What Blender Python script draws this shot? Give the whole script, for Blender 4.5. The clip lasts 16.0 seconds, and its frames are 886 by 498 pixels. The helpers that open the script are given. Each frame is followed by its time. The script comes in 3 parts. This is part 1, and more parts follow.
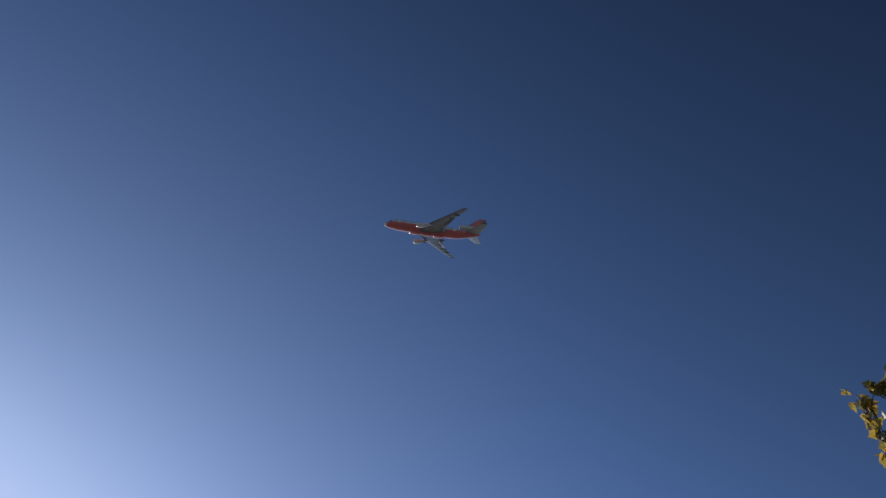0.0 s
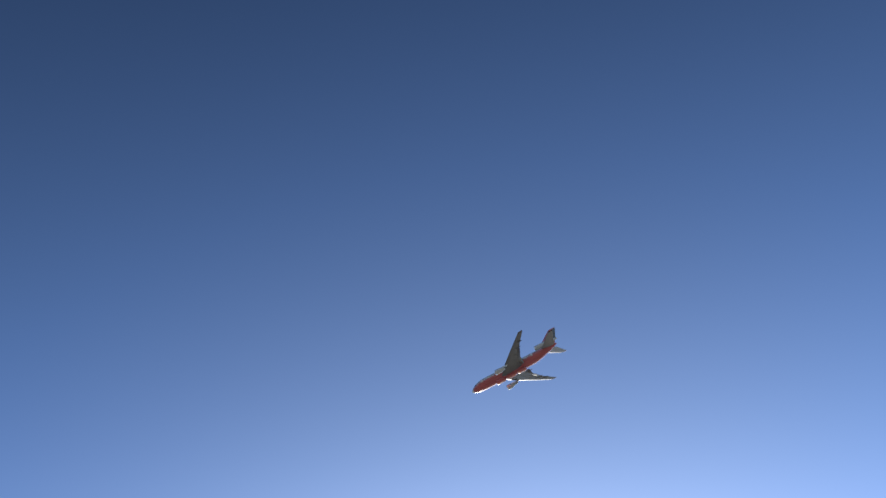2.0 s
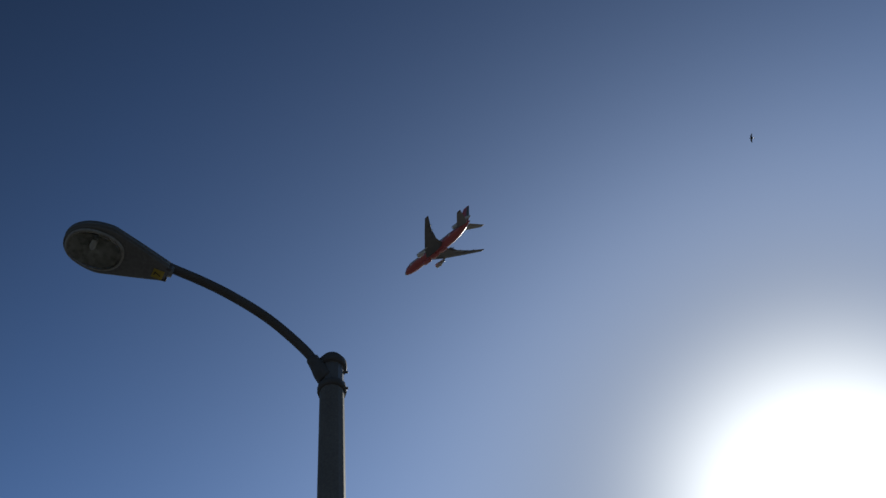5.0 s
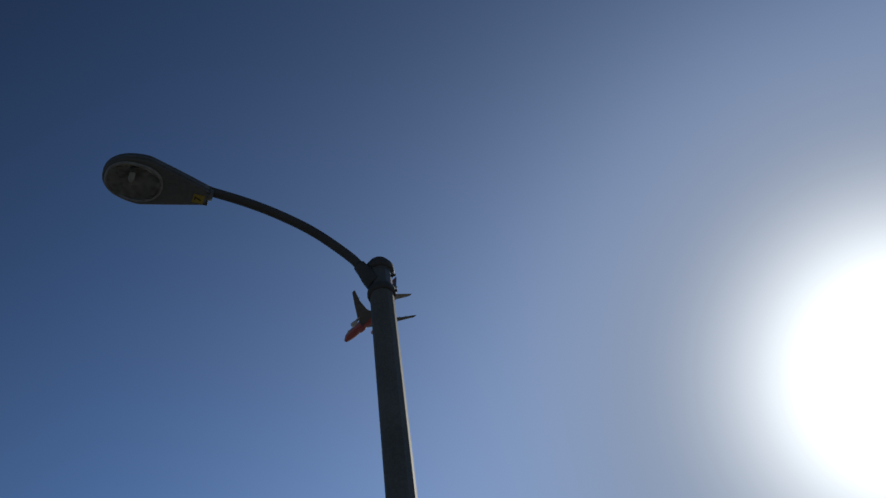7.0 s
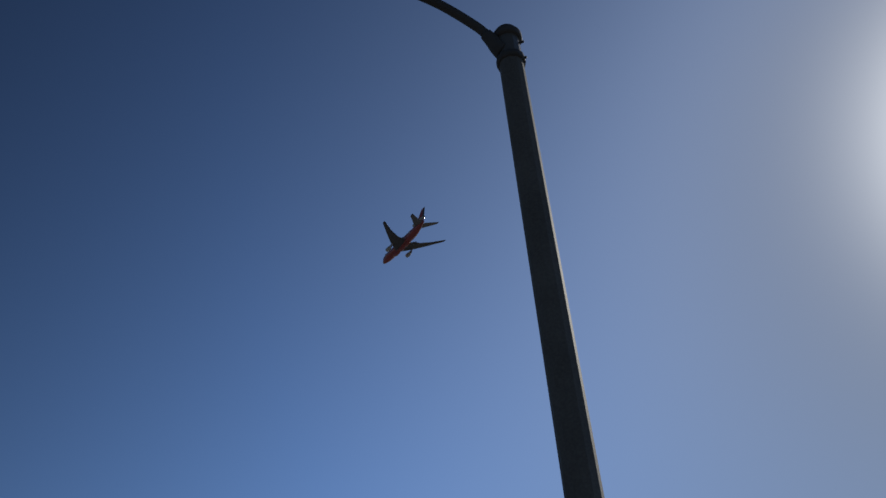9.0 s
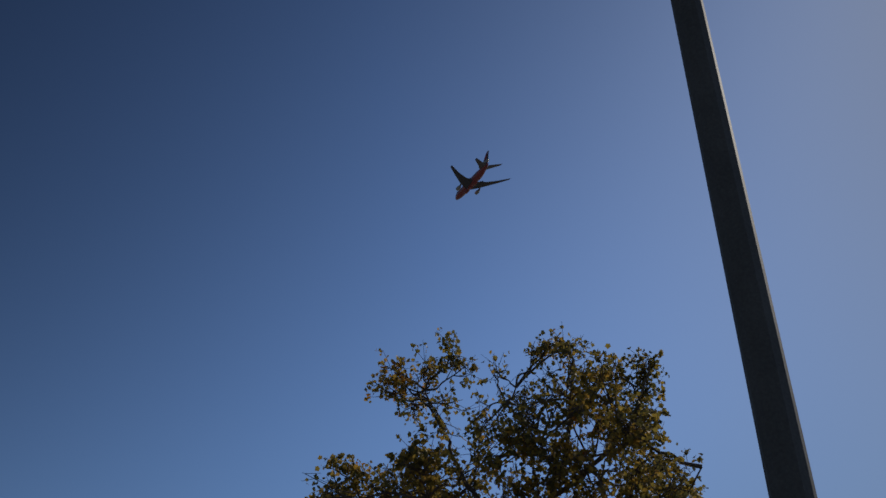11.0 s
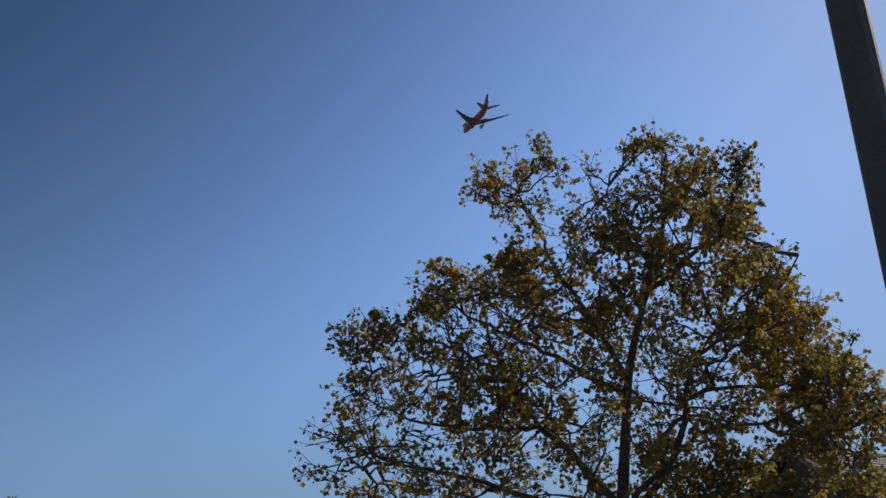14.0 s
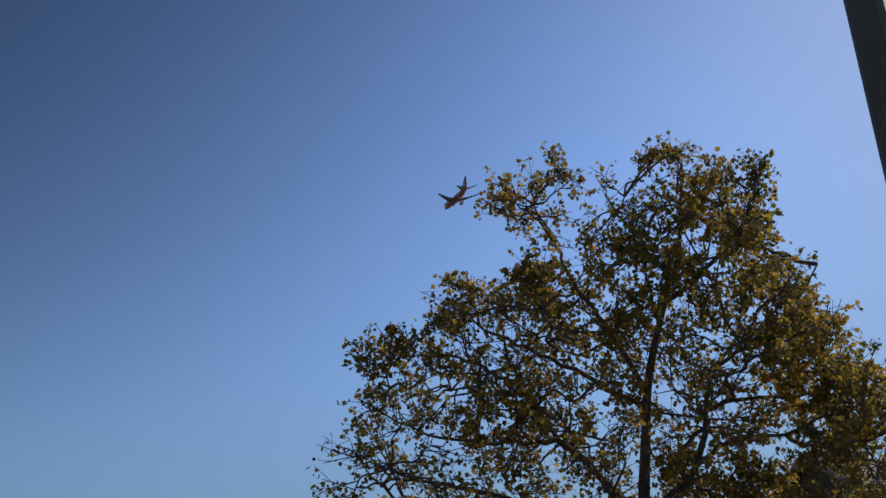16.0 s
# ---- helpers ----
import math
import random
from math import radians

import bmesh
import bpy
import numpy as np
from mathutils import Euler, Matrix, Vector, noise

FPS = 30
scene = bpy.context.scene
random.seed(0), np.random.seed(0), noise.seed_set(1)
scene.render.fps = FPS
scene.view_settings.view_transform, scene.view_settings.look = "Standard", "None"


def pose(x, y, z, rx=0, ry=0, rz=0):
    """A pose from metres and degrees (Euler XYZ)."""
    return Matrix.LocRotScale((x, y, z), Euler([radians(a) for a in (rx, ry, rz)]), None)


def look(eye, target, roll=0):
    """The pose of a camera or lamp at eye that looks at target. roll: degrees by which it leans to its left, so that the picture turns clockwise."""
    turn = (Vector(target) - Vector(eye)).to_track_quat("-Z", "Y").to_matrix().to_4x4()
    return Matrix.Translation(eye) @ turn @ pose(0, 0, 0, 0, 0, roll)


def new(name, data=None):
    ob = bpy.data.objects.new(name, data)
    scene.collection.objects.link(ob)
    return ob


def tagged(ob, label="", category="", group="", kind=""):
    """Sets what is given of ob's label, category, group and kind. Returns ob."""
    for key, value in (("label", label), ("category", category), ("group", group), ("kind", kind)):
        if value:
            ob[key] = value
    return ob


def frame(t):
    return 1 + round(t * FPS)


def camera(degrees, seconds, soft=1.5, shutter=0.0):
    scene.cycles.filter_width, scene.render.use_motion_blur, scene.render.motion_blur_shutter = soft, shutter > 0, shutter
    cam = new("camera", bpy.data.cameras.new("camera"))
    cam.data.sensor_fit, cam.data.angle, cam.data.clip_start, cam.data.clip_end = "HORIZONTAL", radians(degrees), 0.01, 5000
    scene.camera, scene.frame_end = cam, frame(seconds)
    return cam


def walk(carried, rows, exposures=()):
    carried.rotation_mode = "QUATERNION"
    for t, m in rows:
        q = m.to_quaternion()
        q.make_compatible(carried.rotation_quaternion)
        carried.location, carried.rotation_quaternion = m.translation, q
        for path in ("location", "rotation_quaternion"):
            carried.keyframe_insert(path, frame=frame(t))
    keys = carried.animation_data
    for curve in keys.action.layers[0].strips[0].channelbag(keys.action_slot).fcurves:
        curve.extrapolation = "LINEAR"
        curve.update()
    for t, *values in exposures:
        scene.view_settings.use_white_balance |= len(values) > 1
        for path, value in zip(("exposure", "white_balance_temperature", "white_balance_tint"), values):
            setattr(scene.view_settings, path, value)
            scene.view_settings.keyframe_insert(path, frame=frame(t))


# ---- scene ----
cam = camera(42.036, 16.0, soft=1.5)


def aim(x, y, z, azimuth, elevation, roll):
    """A camera pose from compass azimuth (clockwise from +y), elevation and roll in degrees."""
    a, e = radians(azimuth), radians(elevation)
    eye = Vector((x, y, z))
    return look(eye, eye + Vector((math.sin(a) * math.cos(e), math.cos(a) * math.cos(e), math.sin(e))), roll)


PATH = [
    (0, 0.006, -0.006, 1.599, 96.517, 67.052, -7.262),
    (0.5, 0.004, -0.007, 1.599, 89.074, 71.271, -13.208),
    (1, 0.002, -0.008, 1.599, 78.079, 73.154, -18.567),
    (1.5, -0.004, -0.011, 1.599, 68.850, 73.164, -18.620),
    (2, -0.012, -0.014, 1.598, 58.934, 72.002, -14.192),
    (2.5, -0.023, -0.020, 1.597, 48.506, 69.890, -11.441),
    (3, -0.040, -0.027, 1.596, 43.161, 67.317, -9.367),
    (3.5, -0.024, -0.033, 1.587, 40.723, 64.634, -8.435),
    (4, 0.004, -0.050, 1.595, 39.382, 61.135, -7.863),
    (4.5, 0.057, -0.033, 1.643, 37.341, 57.908, -7.798),
    (4.7, 0.061, -0.021, 1.647, 35.895, 56.489, -7.548),
    (6.8, 0.118, -0.035, 1.614, 29.699, 51.158, -9.664),
    (7, 0.138, -0.045, 1.610, 28.776, 50.329, -9.444),
    (7.5, 0.135, -0.038, 1.602, 25.686, 47.412, -8.668),
    (8, 0.115, -0.013, 1.603, 22.540, 44.817, -7.709),
    (8.5, 0.110, 0.023, 1.605, 19.900, 42.408, -6.640),
    (9, 0.110, 0.030, 1.581, 17.988, 40.316, -5.411),
    (9.5, 0.083, 0.043, 1.580, 15.924, 38.558, -5.108),
    (10, 0.065, 0.047, 1.591, 12.882, 36.418, -4.252),
    (10.2, 0.063, 0.049, 1.595, 11.677, 35.560, -3.852),
    (12.3, 0.025, 0.112, 1.634, 6.122, 27.801, -3.525),
    (12.5, 0.011, 0.108, 1.642, 5.803, 27.479, -3.690),
    (13, -0.044, 0.027, 1.600, 4.594, 26.089, -3.716),
    (13.5, -0.102, -0.044, 1.544, 3.634, 24.226, -3.494),
    (14, -0.087, -0.036, 1.542, 3.114, 22.559, -3.375),
    (14.5, -0.066, 0.034, 1.577, 2.738, 21.454, -3.011),
    (15, -0.062, 0.050, 1.583, 2.441, 21.408, -2.974),
    (15.5, -0.081, 0.040, 1.633, 2.423, 22.288, -3.517),
    (16, -0.098, 0.010, 1.633, 2.354, 23.119, -3.902),
]
EXPOSURES = [(0.0, -0.42, 6500, 10), (0.5, 0.35, 6500, 10), (1.0, 0.45, 6500, 10), (1.5, 0.58, 6500, 9), (2.0, 0.4, 6550, 8), (2.5, 0.1, 6600, 8), (3.0, -0.42, 6700, 7), (3.5, -0.58, 6700, 6), (4.0, -0.82, 6650, 6),
             (4.5, -1.12, 6550, 6), (7.0, -1.45, 6400, 6), (8.0, -1.53, 6350, 7), (8.5, -1.65, 6350, 8), (9.0, -1.75, 6400, 9), (9.5, -1.88, 6450, 9), (10.0, -1.93, 6500, 10),
             (12.5, -1.6, 6600, 12), (13.5, -1.25, 6750, 12), (14.5, -1.05, 6900, 12), (15.0, -1.02, 6900, 12), (16.0, -1.1, 6900, 12)]
walk(cam, [(row[0], aim(*row[1:])) for row in PATH], EXPOSURES)

# ---- daylight ----
SUN_AZIMUTH, SUN_ELEVATION = radians(55.3), radians(37.2)
SUN_WAY = Vector((math.sin(SUN_AZIMUTH) * math.cos(SUN_ELEVATION), math.cos(SUN_AZIMUTH) * math.cos(SUN_ELEVATION), math.sin(SUN_ELEVATION)))

SKY_NEAR, SKY_GLOW, SKY_BASE, SKY_RISE, SKY_CURVE = 0.3, 4.0, -0.82, 2.0, -1.9

world = bpy.data.worlds.new("clear_sky")
scene.world = world
world.use_nodes = True
wn, wl = world.node_tree.nodes, world.node_tree.links
sky = wn.new("ShaderNodeTexSky")
sky.sky_type, sky.sun_disc = "NISHITA", False
sky.sun_elevation, sky.sun_rotation = SUN_ELEVATION, SUN_AZIMUTH
sky.altitude, sky.air_density, sky.dust_density, sky.ozone_density = 50, 1.0, 0.36, 1.9
deepen = wn.new("ShaderNodeGamma")
deepen.inputs["Gamma"].default_value = 1.45
wn["Background"].inputs["Strength"].default_value = 0.024
wl.new(sky.outputs["Color"], deepen.inputs["Color"])
grey, lift, richer = wn.new("ShaderNodeRGBToBW"), wn.new("ShaderNodeMath"), wn.new("ShaderNodeVectorMath")
lift.operation, richer.operation = "POWER", "SCALE"
lift.inputs[1].default_value = 2.1
cap, share = wn.new("ShaderNodeMath"), wn.new("ShaderNodeMath")
cap.operation, share.operation = "SMOOTH_MIN", "DIVIDE"
cap.inputs[1].default_value, cap.inputs[2].default_value = 5.3, 3.0
wl.new(deepen.outputs["Color"], grey.inputs["Color"])
wl.new(grey.outputs["Val"], cap.inputs[0])
wl.new(cap.outputs["Value"], lift.inputs[0])
wl.new(lift.outputs["Value"], share.inputs[0])
wl.new(grey.outputs["Val"], share.inputs[1])
wl.new(deepen.outputs["Color"], richer.inputs[0])
wl.new(share.outputs["Value"], richer.inputs["Scale"])
# narrow bright aureole painted into the sky round the sun for haze and lens glare
where, near, fall, ring = wn.new("ShaderNodeTexCoord"), wn.new("ShaderNodeVectorMath"), wn.new("ShaderNodeMath"), wn.new("ShaderNodeVectorMath")
near.operation, fall.operation, ring.operation = "DOT_PRODUCT", "POWER", "MULTIPLY_ADD"
near.inputs[1].default_value = SUN_WAY
fall.inputs[1].default_value, fall.use_clamp = 165.0, False
ring.inputs[1].default_value = (190.0, 190.0, 188.0)
wl.new(where.outputs["Generated"], near.inputs[0])
wl.new(near.outputs["Value"], fall.inputs[0])
wl.new(fall.outputs["Value"], ring.inputs[0])
# a clear autumn sky is steeper towards the sun and darker low down: a power of two of the sun's nearness and the height
split, nearer, rise, high, turned, stop, even = (wn.new("ShaderNodeSeparateXYZ"), *(wn.new("ShaderNodeMath") for _ in range(5)), wn.new("ShaderNodeVectorMath"))
nearer.operation, rise.operation, high.operation, turned.operation, stop.operation, even.operation = "MULTIPLY_ADD", "MULTIPLY_ADD", "MAXIMUM", "MULTIPLY_ADD", "POWER", "SCALE"
wl.new(where.outputs["Generated"], split.inputs[0])
wl.new(split.outputs["Z"], high.inputs[0])
high.inputs[1].default_value = 0.0
nearer.inputs[1].default_value = SKY_NEAR
# broad glow of haze and lens glare added, strongest some forty degrees from the sun
front, steep, rest, glow, based = (wn.new("ShaderNodeMath") for _ in range(5))
front.operation, steep.operation, rest.operation, glow.operation, based.operation = "MAXIMUM", "POWER", "SUBTRACT", "MULTIPLY", "MULTIPLY_ADD"
front.inputs[1].default_value, steep.inputs[1].default_value, rest.inputs[0].default_value = 0.0, 4.0, 1.0
wl.new(near.outputs["Value"], front.inputs[0])
wl.new(front.outputs[0], steep.inputs[0])
wl.new(front.outputs[0], rest.inputs[1])
wl.new(steep.outputs[0], glow.inputs[0])
wl.new(rest.outputs[0], glow.inputs[1])
wl.new(glow.outputs[0], based.inputs[0])
based.inputs[1].default_value, based.inputs[2].default_value = SKY_GLOW, SKY_BASE
wl.new(based.outputs[0], nearer.inputs[2])
wl.new(near.outputs["Value"], nearer.inputs[0])
rise.inputs[1].default_value, rise.inputs[2].default_value = SKY_CURVE, SKY_RISE
wl.new(high.outputs[0], rise.inputs[0])
wl.new(rise.outputs[0], turned.inputs[0])
wl.new(high.outputs[0], turned.inputs[1])
wl.new(nearer.outputs[0], turned.inputs[2])
stop.inputs[0].default_value = 2.0
wl.new(turned.outputs[0], stop.inputs[1])
wl.new(richer.outputs["Vector"], even.inputs[0])
wl.new(stop.outputs[0], even.inputs["Scale"])
# haze whitens the sky round the sun
pale, tone, white, hazy = wn.new("ShaderNodeMapRange"), wn.new("ShaderNodeRGBToBW"), wn.new("ShaderNodeVectorMath"), wn.new("ShaderNodeMix")
pale.inputs["From Min"].default_value, pale.inputs["From Max"].default_value, pale.inputs["To Max"].default_value = 0.78, 1.0, 0.36
wl.new(near.outputs["Value"], pale.inputs["Value"])
wl.new(even.outputs["Vector"], tone.inputs["Color"])
white.operation, white.inputs[0].default_value = "SCALE", (0.84, 1.0, 1.16)
wl.new(tone.outputs["Val"], white.inputs["Scale"])
hazy.data_type = "VECTOR"
wl.new(pale.outputs["Result"], hazy.inputs["Factor"])
wl.new(even.outputs["Vector"], hazy.inputs[4])
wl.new(white.outputs["Vector"], hazy.inputs[5])
wl.new(hazy.outputs[1], ring.inputs[2])
wl.new(ring.outputs["Vector"], wn["Background"].inputs["Color"])

sun = new("sun", bpy.data.lights.new("sun", "SUN"))
sun.data.energy, sun.data.angle, sun.data.color = 5.0, radians(0.53), (1.0, 0.93, 0.82)
sun.matrix_world = look(SUN_WAY * 100, (0, 0, 0))


# ---- materials ----
def material(name, colour, rough=0.6, metal=0.0, vary=0.25, scale=8.0, bump=0.0, fine=60.0, islands=None, drift=0.0, translucent=0.0, coat=0.0, gloss=0.5):
    """A principled surface whose colour varies at two scales, with optional relief, per-piece tints and light passing through."""
    m = bpy.data.materials.new(name)
    m.use_nodes = True
    n, l = m.node_tree.nodes, m.node_tree.links
    b = n["Principled BSDF"]
    b.inputs["Roughness"].default_value, b.inputs["Metallic"].default_value = rough, metal
    b.inputs["Coat Weight"].default_value, b.inputs["Coat Roughness"].default_value, b.inputs["Specular IOR Level"].default_value = coat, 0.1, gloss
    co = n.new("ShaderNodeTexCoord")
    big, small = n.new("ShaderNodeTexNoise"), n.new("ShaderNodeTexNoise")
    for tex, s in ((big, scale), (small, fine)):
        tex.inputs["Scale"].default_value, tex.inputs["Detail"].default_value = s, 5
        l.new(co.outputs["Object"], tex.inputs["Vector"])
    add = n.new("ShaderNodeMath")
    add.operation = "ADD"
    l.new(big.outputs["Fac"], add.inputs[0])
    l.new(small.outputs["Fac"], add.inputs[1])
    span = n.new("ShaderNodeMapRange")
    span.inputs["From Min"].default_value, span.inputs["From Max"].default_value = 0.7, 1.3
    span.inputs["To Min"].default_value, span.inputs["To Max"].default_value = 1 - vary, 1 + vary
    l.new(add.outputs[0], span.inputs["Value"])
    base = n.new("ShaderNodeRGB")
    base.outputs[0].default_value = (*colour, 1)
    tint = base.outputs[0]
    if islands:
        geo, ramp = n.new("ShaderNodeNewGeometry"), n.new("ShaderNodeValToRGB")
        while len(ramp.color_ramp.elements) < len(islands):
            ramp.color_ramp.elements.new(0.5)
        for e, (at, c) in zip(ramp.color_ramp.elements, islands):
            e.position, e.color = at, (*c, 1)
        l.new(geo.outputs["Random Per Island"], ramp.inputs["Fac"])
        if drift:
            patch, wide, blend = n.new("ShaderNodeTexNoise"), n.new("ShaderNodeMapRange"), n.new("ShaderNodeMix")
            patch.inputs["Scale"].default_value, patch.inputs["Detail"].default_value = 0.85, 2
            l.new(co.outputs["Object"], patch.inputs["Vector"])
            wide.inputs["From Min"].default_value, wide.inputs["From Max"].default_value = 0.32, 0.68
            l.new(patch.outputs["Fac"], wide.inputs["Value"])
            blend.inputs["Factor"].default_value = drift
            l.new(geo.outputs["Random Per Island"], blend.inputs["A"])
            l.new(wide.outputs["Result"], blend.inputs["B"])
            l.new(blend.outputs["Result"], ramp.inputs["Fac"])
        tint = ramp.outputs["Color"]
    mul = n.new("ShaderNodeVectorMath")
    mul.operation = "SCALE"
    l.new(tint, mul.inputs[0])
    l.new(span.outputs["Result"], mul.inputs["Scale"])
    l.new(mul.outputs["Vector"], b.inputs["Base Color"])
    if bump:
        bp = n.new("ShaderNodeBump")
        bp.inputs["Strength"].default_value, bp.inputs["Distance"].default_value = bump, 0.01
        l.new(small.outputs["Fac"], bp.inputs["Height"])
        l.new(bp.outputs["Normal"], b.inputs["Normal"])
    if translucent:
        tr, mix = n.new("ShaderNodeBsdfTranslucent"), n.new("ShaderNodeMixShader")
        l.new(mul.outputs["Vector"], tr.inputs["Color"])
        mix.inputs["Fac"].default_value = translucent
        l.new(b.outputs["BSDF"], mix.inputs[1])
        l.new(tr.outputs["BSDF"], mix.inputs[2])
        l.new(mix.outputs["Shader"], n["Material Output"].inputs["Surface"])
    return m


POLE = material("dark_pole_paint", (0.15, 0.145, 0.135), 0.65, gloss=0.15, vary=0.2, scale=3, bump=0.12, fine=70)
STEEL = material("weathered_dark_steel", (0.085, 0.083, 0.082), 0.6, 0.0, gloss=0.15, vary=0.12, scale=5, fine=30)
SLEEVE = material("smooth_dark_sleeve", (0.12, 0.12, 0.118), 0.35, 0.0, gloss=0.5, vary=0.12, scale=5, fine=30)
HEAD = material("grey_lamp_housing", (0.125, 0.13, 0.13), 0.6, 0.0, gloss=0.3, vary=0.2, scale=6, fine=50)
GASKET = material("black_gasket", (0.02, 0.02, 0.02), 0.7)
RIM = material("worn_pale_metal", (0.24, 0.24, 0.225), 0.6, 0.1, vary=0.25, scale=15)
REFLECTOR = material("dulled_reflector", (0.27, 0.27, 0.255), 0.5, 0.1, vary=0.6, scale=13, fine=30)
YELLOW = material("yellow_sticker", (0.32, 0.25, 0.03), 0.5, vary=0.12, scale=20)
BLACK = material("black_print", (0.015, 0.015, 0.015), 0.6)
BULB = material("frosted_lamp_bulb", (0.5, 0.5, 0.48), 0.3, vary=0.05)
BARK = material("grey_brown_bark", (0.15, 0.118, 0.092), 0.9, vary=0.4, scale=3, bump=0.5, fine=25)
LEAF = material("turning_autumn_leaves", (0.1, 0.1, 0.03), 0.5, vary=0.2, scale=1.2, fine=9, translucent=0.52, drift=0.4,
                islands=((0.0, (0.085, 0.09, 0.034)), (0.36, (0.21, 0.175, 0.05)), (0.56, (0.45, 0.335, 0.065)), (0.85, (0.62, 0.37, 0.07)), (1.0, (0.52, 0.20, 0.05))))
NEEDLES = material("dark_conifer_needles", (0.035, 0.06, 0.025), 0.7, vary=0.3, scale=2, fine=20, translucent=0.1,
                   islands=((0.0, (0.03, 0.05, 0.03)), (0.6, (0.05, 0.075, 0.04)), (1.0, (0.075, 0.095, 0.05))))
ROOF = material("dark_roof_shingles", (0.05, 0.044, 0.04), 0.65, vary=0.3, scale=2, bump=0.4, fine=40)
PLASTER = material("brown_siding", (0.13, 0.105, 0.08), 0.9, vary=0.12, scale=1.5, bump=0.2, fine=60)
TRIMWOOD = material("painted_fascia", (0.30, 0.26, 0.22), 0.7, vary=0.15)
EARTH = material("dry_ground", (0.138, 0.132, 0.125), 0.95, vary=0.4, scale=0.15, bump=0.5, fine=4)
WHITE = material("white_aircraft_paint", (0.5, 0.49, 0.48), 0.22, vary=0.08, scale=0.3, fine=3, coat=1.0)
RED = material("red_aircraft_paint", (0.42, 0.074, 0.077), 0.4, vary=0.12, scale=0.3, fine=3, coat=0.9)
WINGGREY = material("grey_wing_skin", (0.12, 0.125, 0.135), 0.45, 0.0, vary=0.2, scale=0.25, fine=2)
TAILGREY = material("grey_tail_skin", (0.23, 0.23, 0.235), 0.4, vary=0.15, scale=0.3, fine=2)
SOOT = material("sooty_metal", (0.09, 0.085, 0.08), 0.5, 0.6, vary=0.3, scale=1, fine=6)
BARE = material("bare_aluminium", (0.68, 0.68, 0.68), 0.25, 0.9, vary=0.08, scale=1, fine=5)
TINTED = material("cockpit_glass", (0.01, 0.012, 0.015), 0.08, vary=0.05)
DARKTIP = material("dark_tip_paint", (0.05, 0.02, 0.02), 0.5)


def lens_glass():
    m = bpy.data.materials.new("clear_lamp_lens")
    m.use_nodes = True
    n, l = m.node_tree.nodes, m.node_tree.links
    b = n["Principled BSDF"]
    b.inputs["Base Color"].default_value = (0.8, 0.82, 0.8, 1)
    b.inputs["Roughness"].default_value, b.inputs["Transmission Weight"].default_value, b.inputs["IOR"].default_value = 0.12, 1.0, 1.1
    return m


LENS = lens_glass()


# ---- mesh helpers ----
def link(name, bm, mats, parent=None, smooth=True):
    me = bpy.data.meshes.new(name)
    bmesh.ops.recalc_face_normals(bm, faces=bm.faces)
    bm.to_mesh(me)
    bm.free()
    for m in mats if isinstance(mats, (list, tuple)) else [mats]:
        me.materials.append(m)
    for p in me.polygons:
        p.use_smooth = smooth
    ob = new(name, me)
    if parent:
        ob.parent = parent
    return ob


def part(name, bm, mats, parent, label="", smooth=True):
    return tagged(link(name, bm, mats, parent, smooth), label)


def loft(rings, cap=True, bm=None):
    """Skin over closed rings of equal length."""
    bm = bm or bmesh.new()
    loops = [[bm.verts.new(p) for p in ring] for ring in rings]
    for a, b in zip(loops, loops[1:]):
        k = len(a)
        for i in range(k):
            bm.faces.new((a[i], a[(i + 1) % k], b[(i + 1) % k], b[i]))
    if cap:
        bm.faces.new(loops[0])
        bm.faces.new(loops[-1])
    return bm


def tube(points, radii, sides=8, bm=None, squash=1.0):
    """A tapered tube along a line of points."""
    pts = [Vector(p) for p in points]
    rings = []
    for i, p in enumerate(pts):
        d = (pts[min(i + 1, len(pts) - 1)] - pts[max(i - 1, 0)]).normalized()
        a = d.cross(Vector((0, 0, 1)))
        a = a.normalized() if a.length > 0.05 else Vector((1, 0, 0))
        b = a.cross(d)
        r = radii[i] if isinstance(radii, (list, tuple)) else radii
        rings.append([p + r * (math.cos(t) * a + squash * math.sin(t) * b) for t in (2 * math.pi * k / sides for k in range(sides))])
    return loft(rings, True, bm)


def box(x0, x1, y0, y1, z0, z1, bm=None, bevel=0.0):
    bm = bm or bmesh.new()
    v = [bm.verts.new((x, y, z)) for x in (x0, x1) for y in (y0, y1) for z in (z0, z1)]
    for f in ((0, 1, 3, 2), (4, 6, 7, 5), (0, 4, 5, 1), (2, 3, 7, 6), (0, 2, 6, 4), (1, 5, 7, 3)):
        bm.faces.new([v[i] for i in f])
    if bevel:
        bmesh.ops.bevel(bm, geom=list(bm.edges), offset=bevel, segments=2, affect="EDGES", profile=0.5)
    return bm


def arc(points, steps=8):
    """A smooth line through the points (Catmull-Rom)."""
    p = [Vector(q) for q in points]
    p = [2 * p[0] - p[1], *p, 2 * p[-1] - p[-2]]
    out = []
    for i in range(1, len(p) - 2):
        for k in range(steps):
            t = k / steps
            out.append(0.5 * (2 * p[i] + (p[i + 1] - p[i - 1]) * t + (2 * p[i - 1] - 5 * p[i] + 4 * p[i + 1] - p[i + 2]) * t * t + (3 * p[i] - p[i - 1] - 3 * p[i + 1] + p[i + 2]) * t ** 3))
    return [*out, p[-2]]


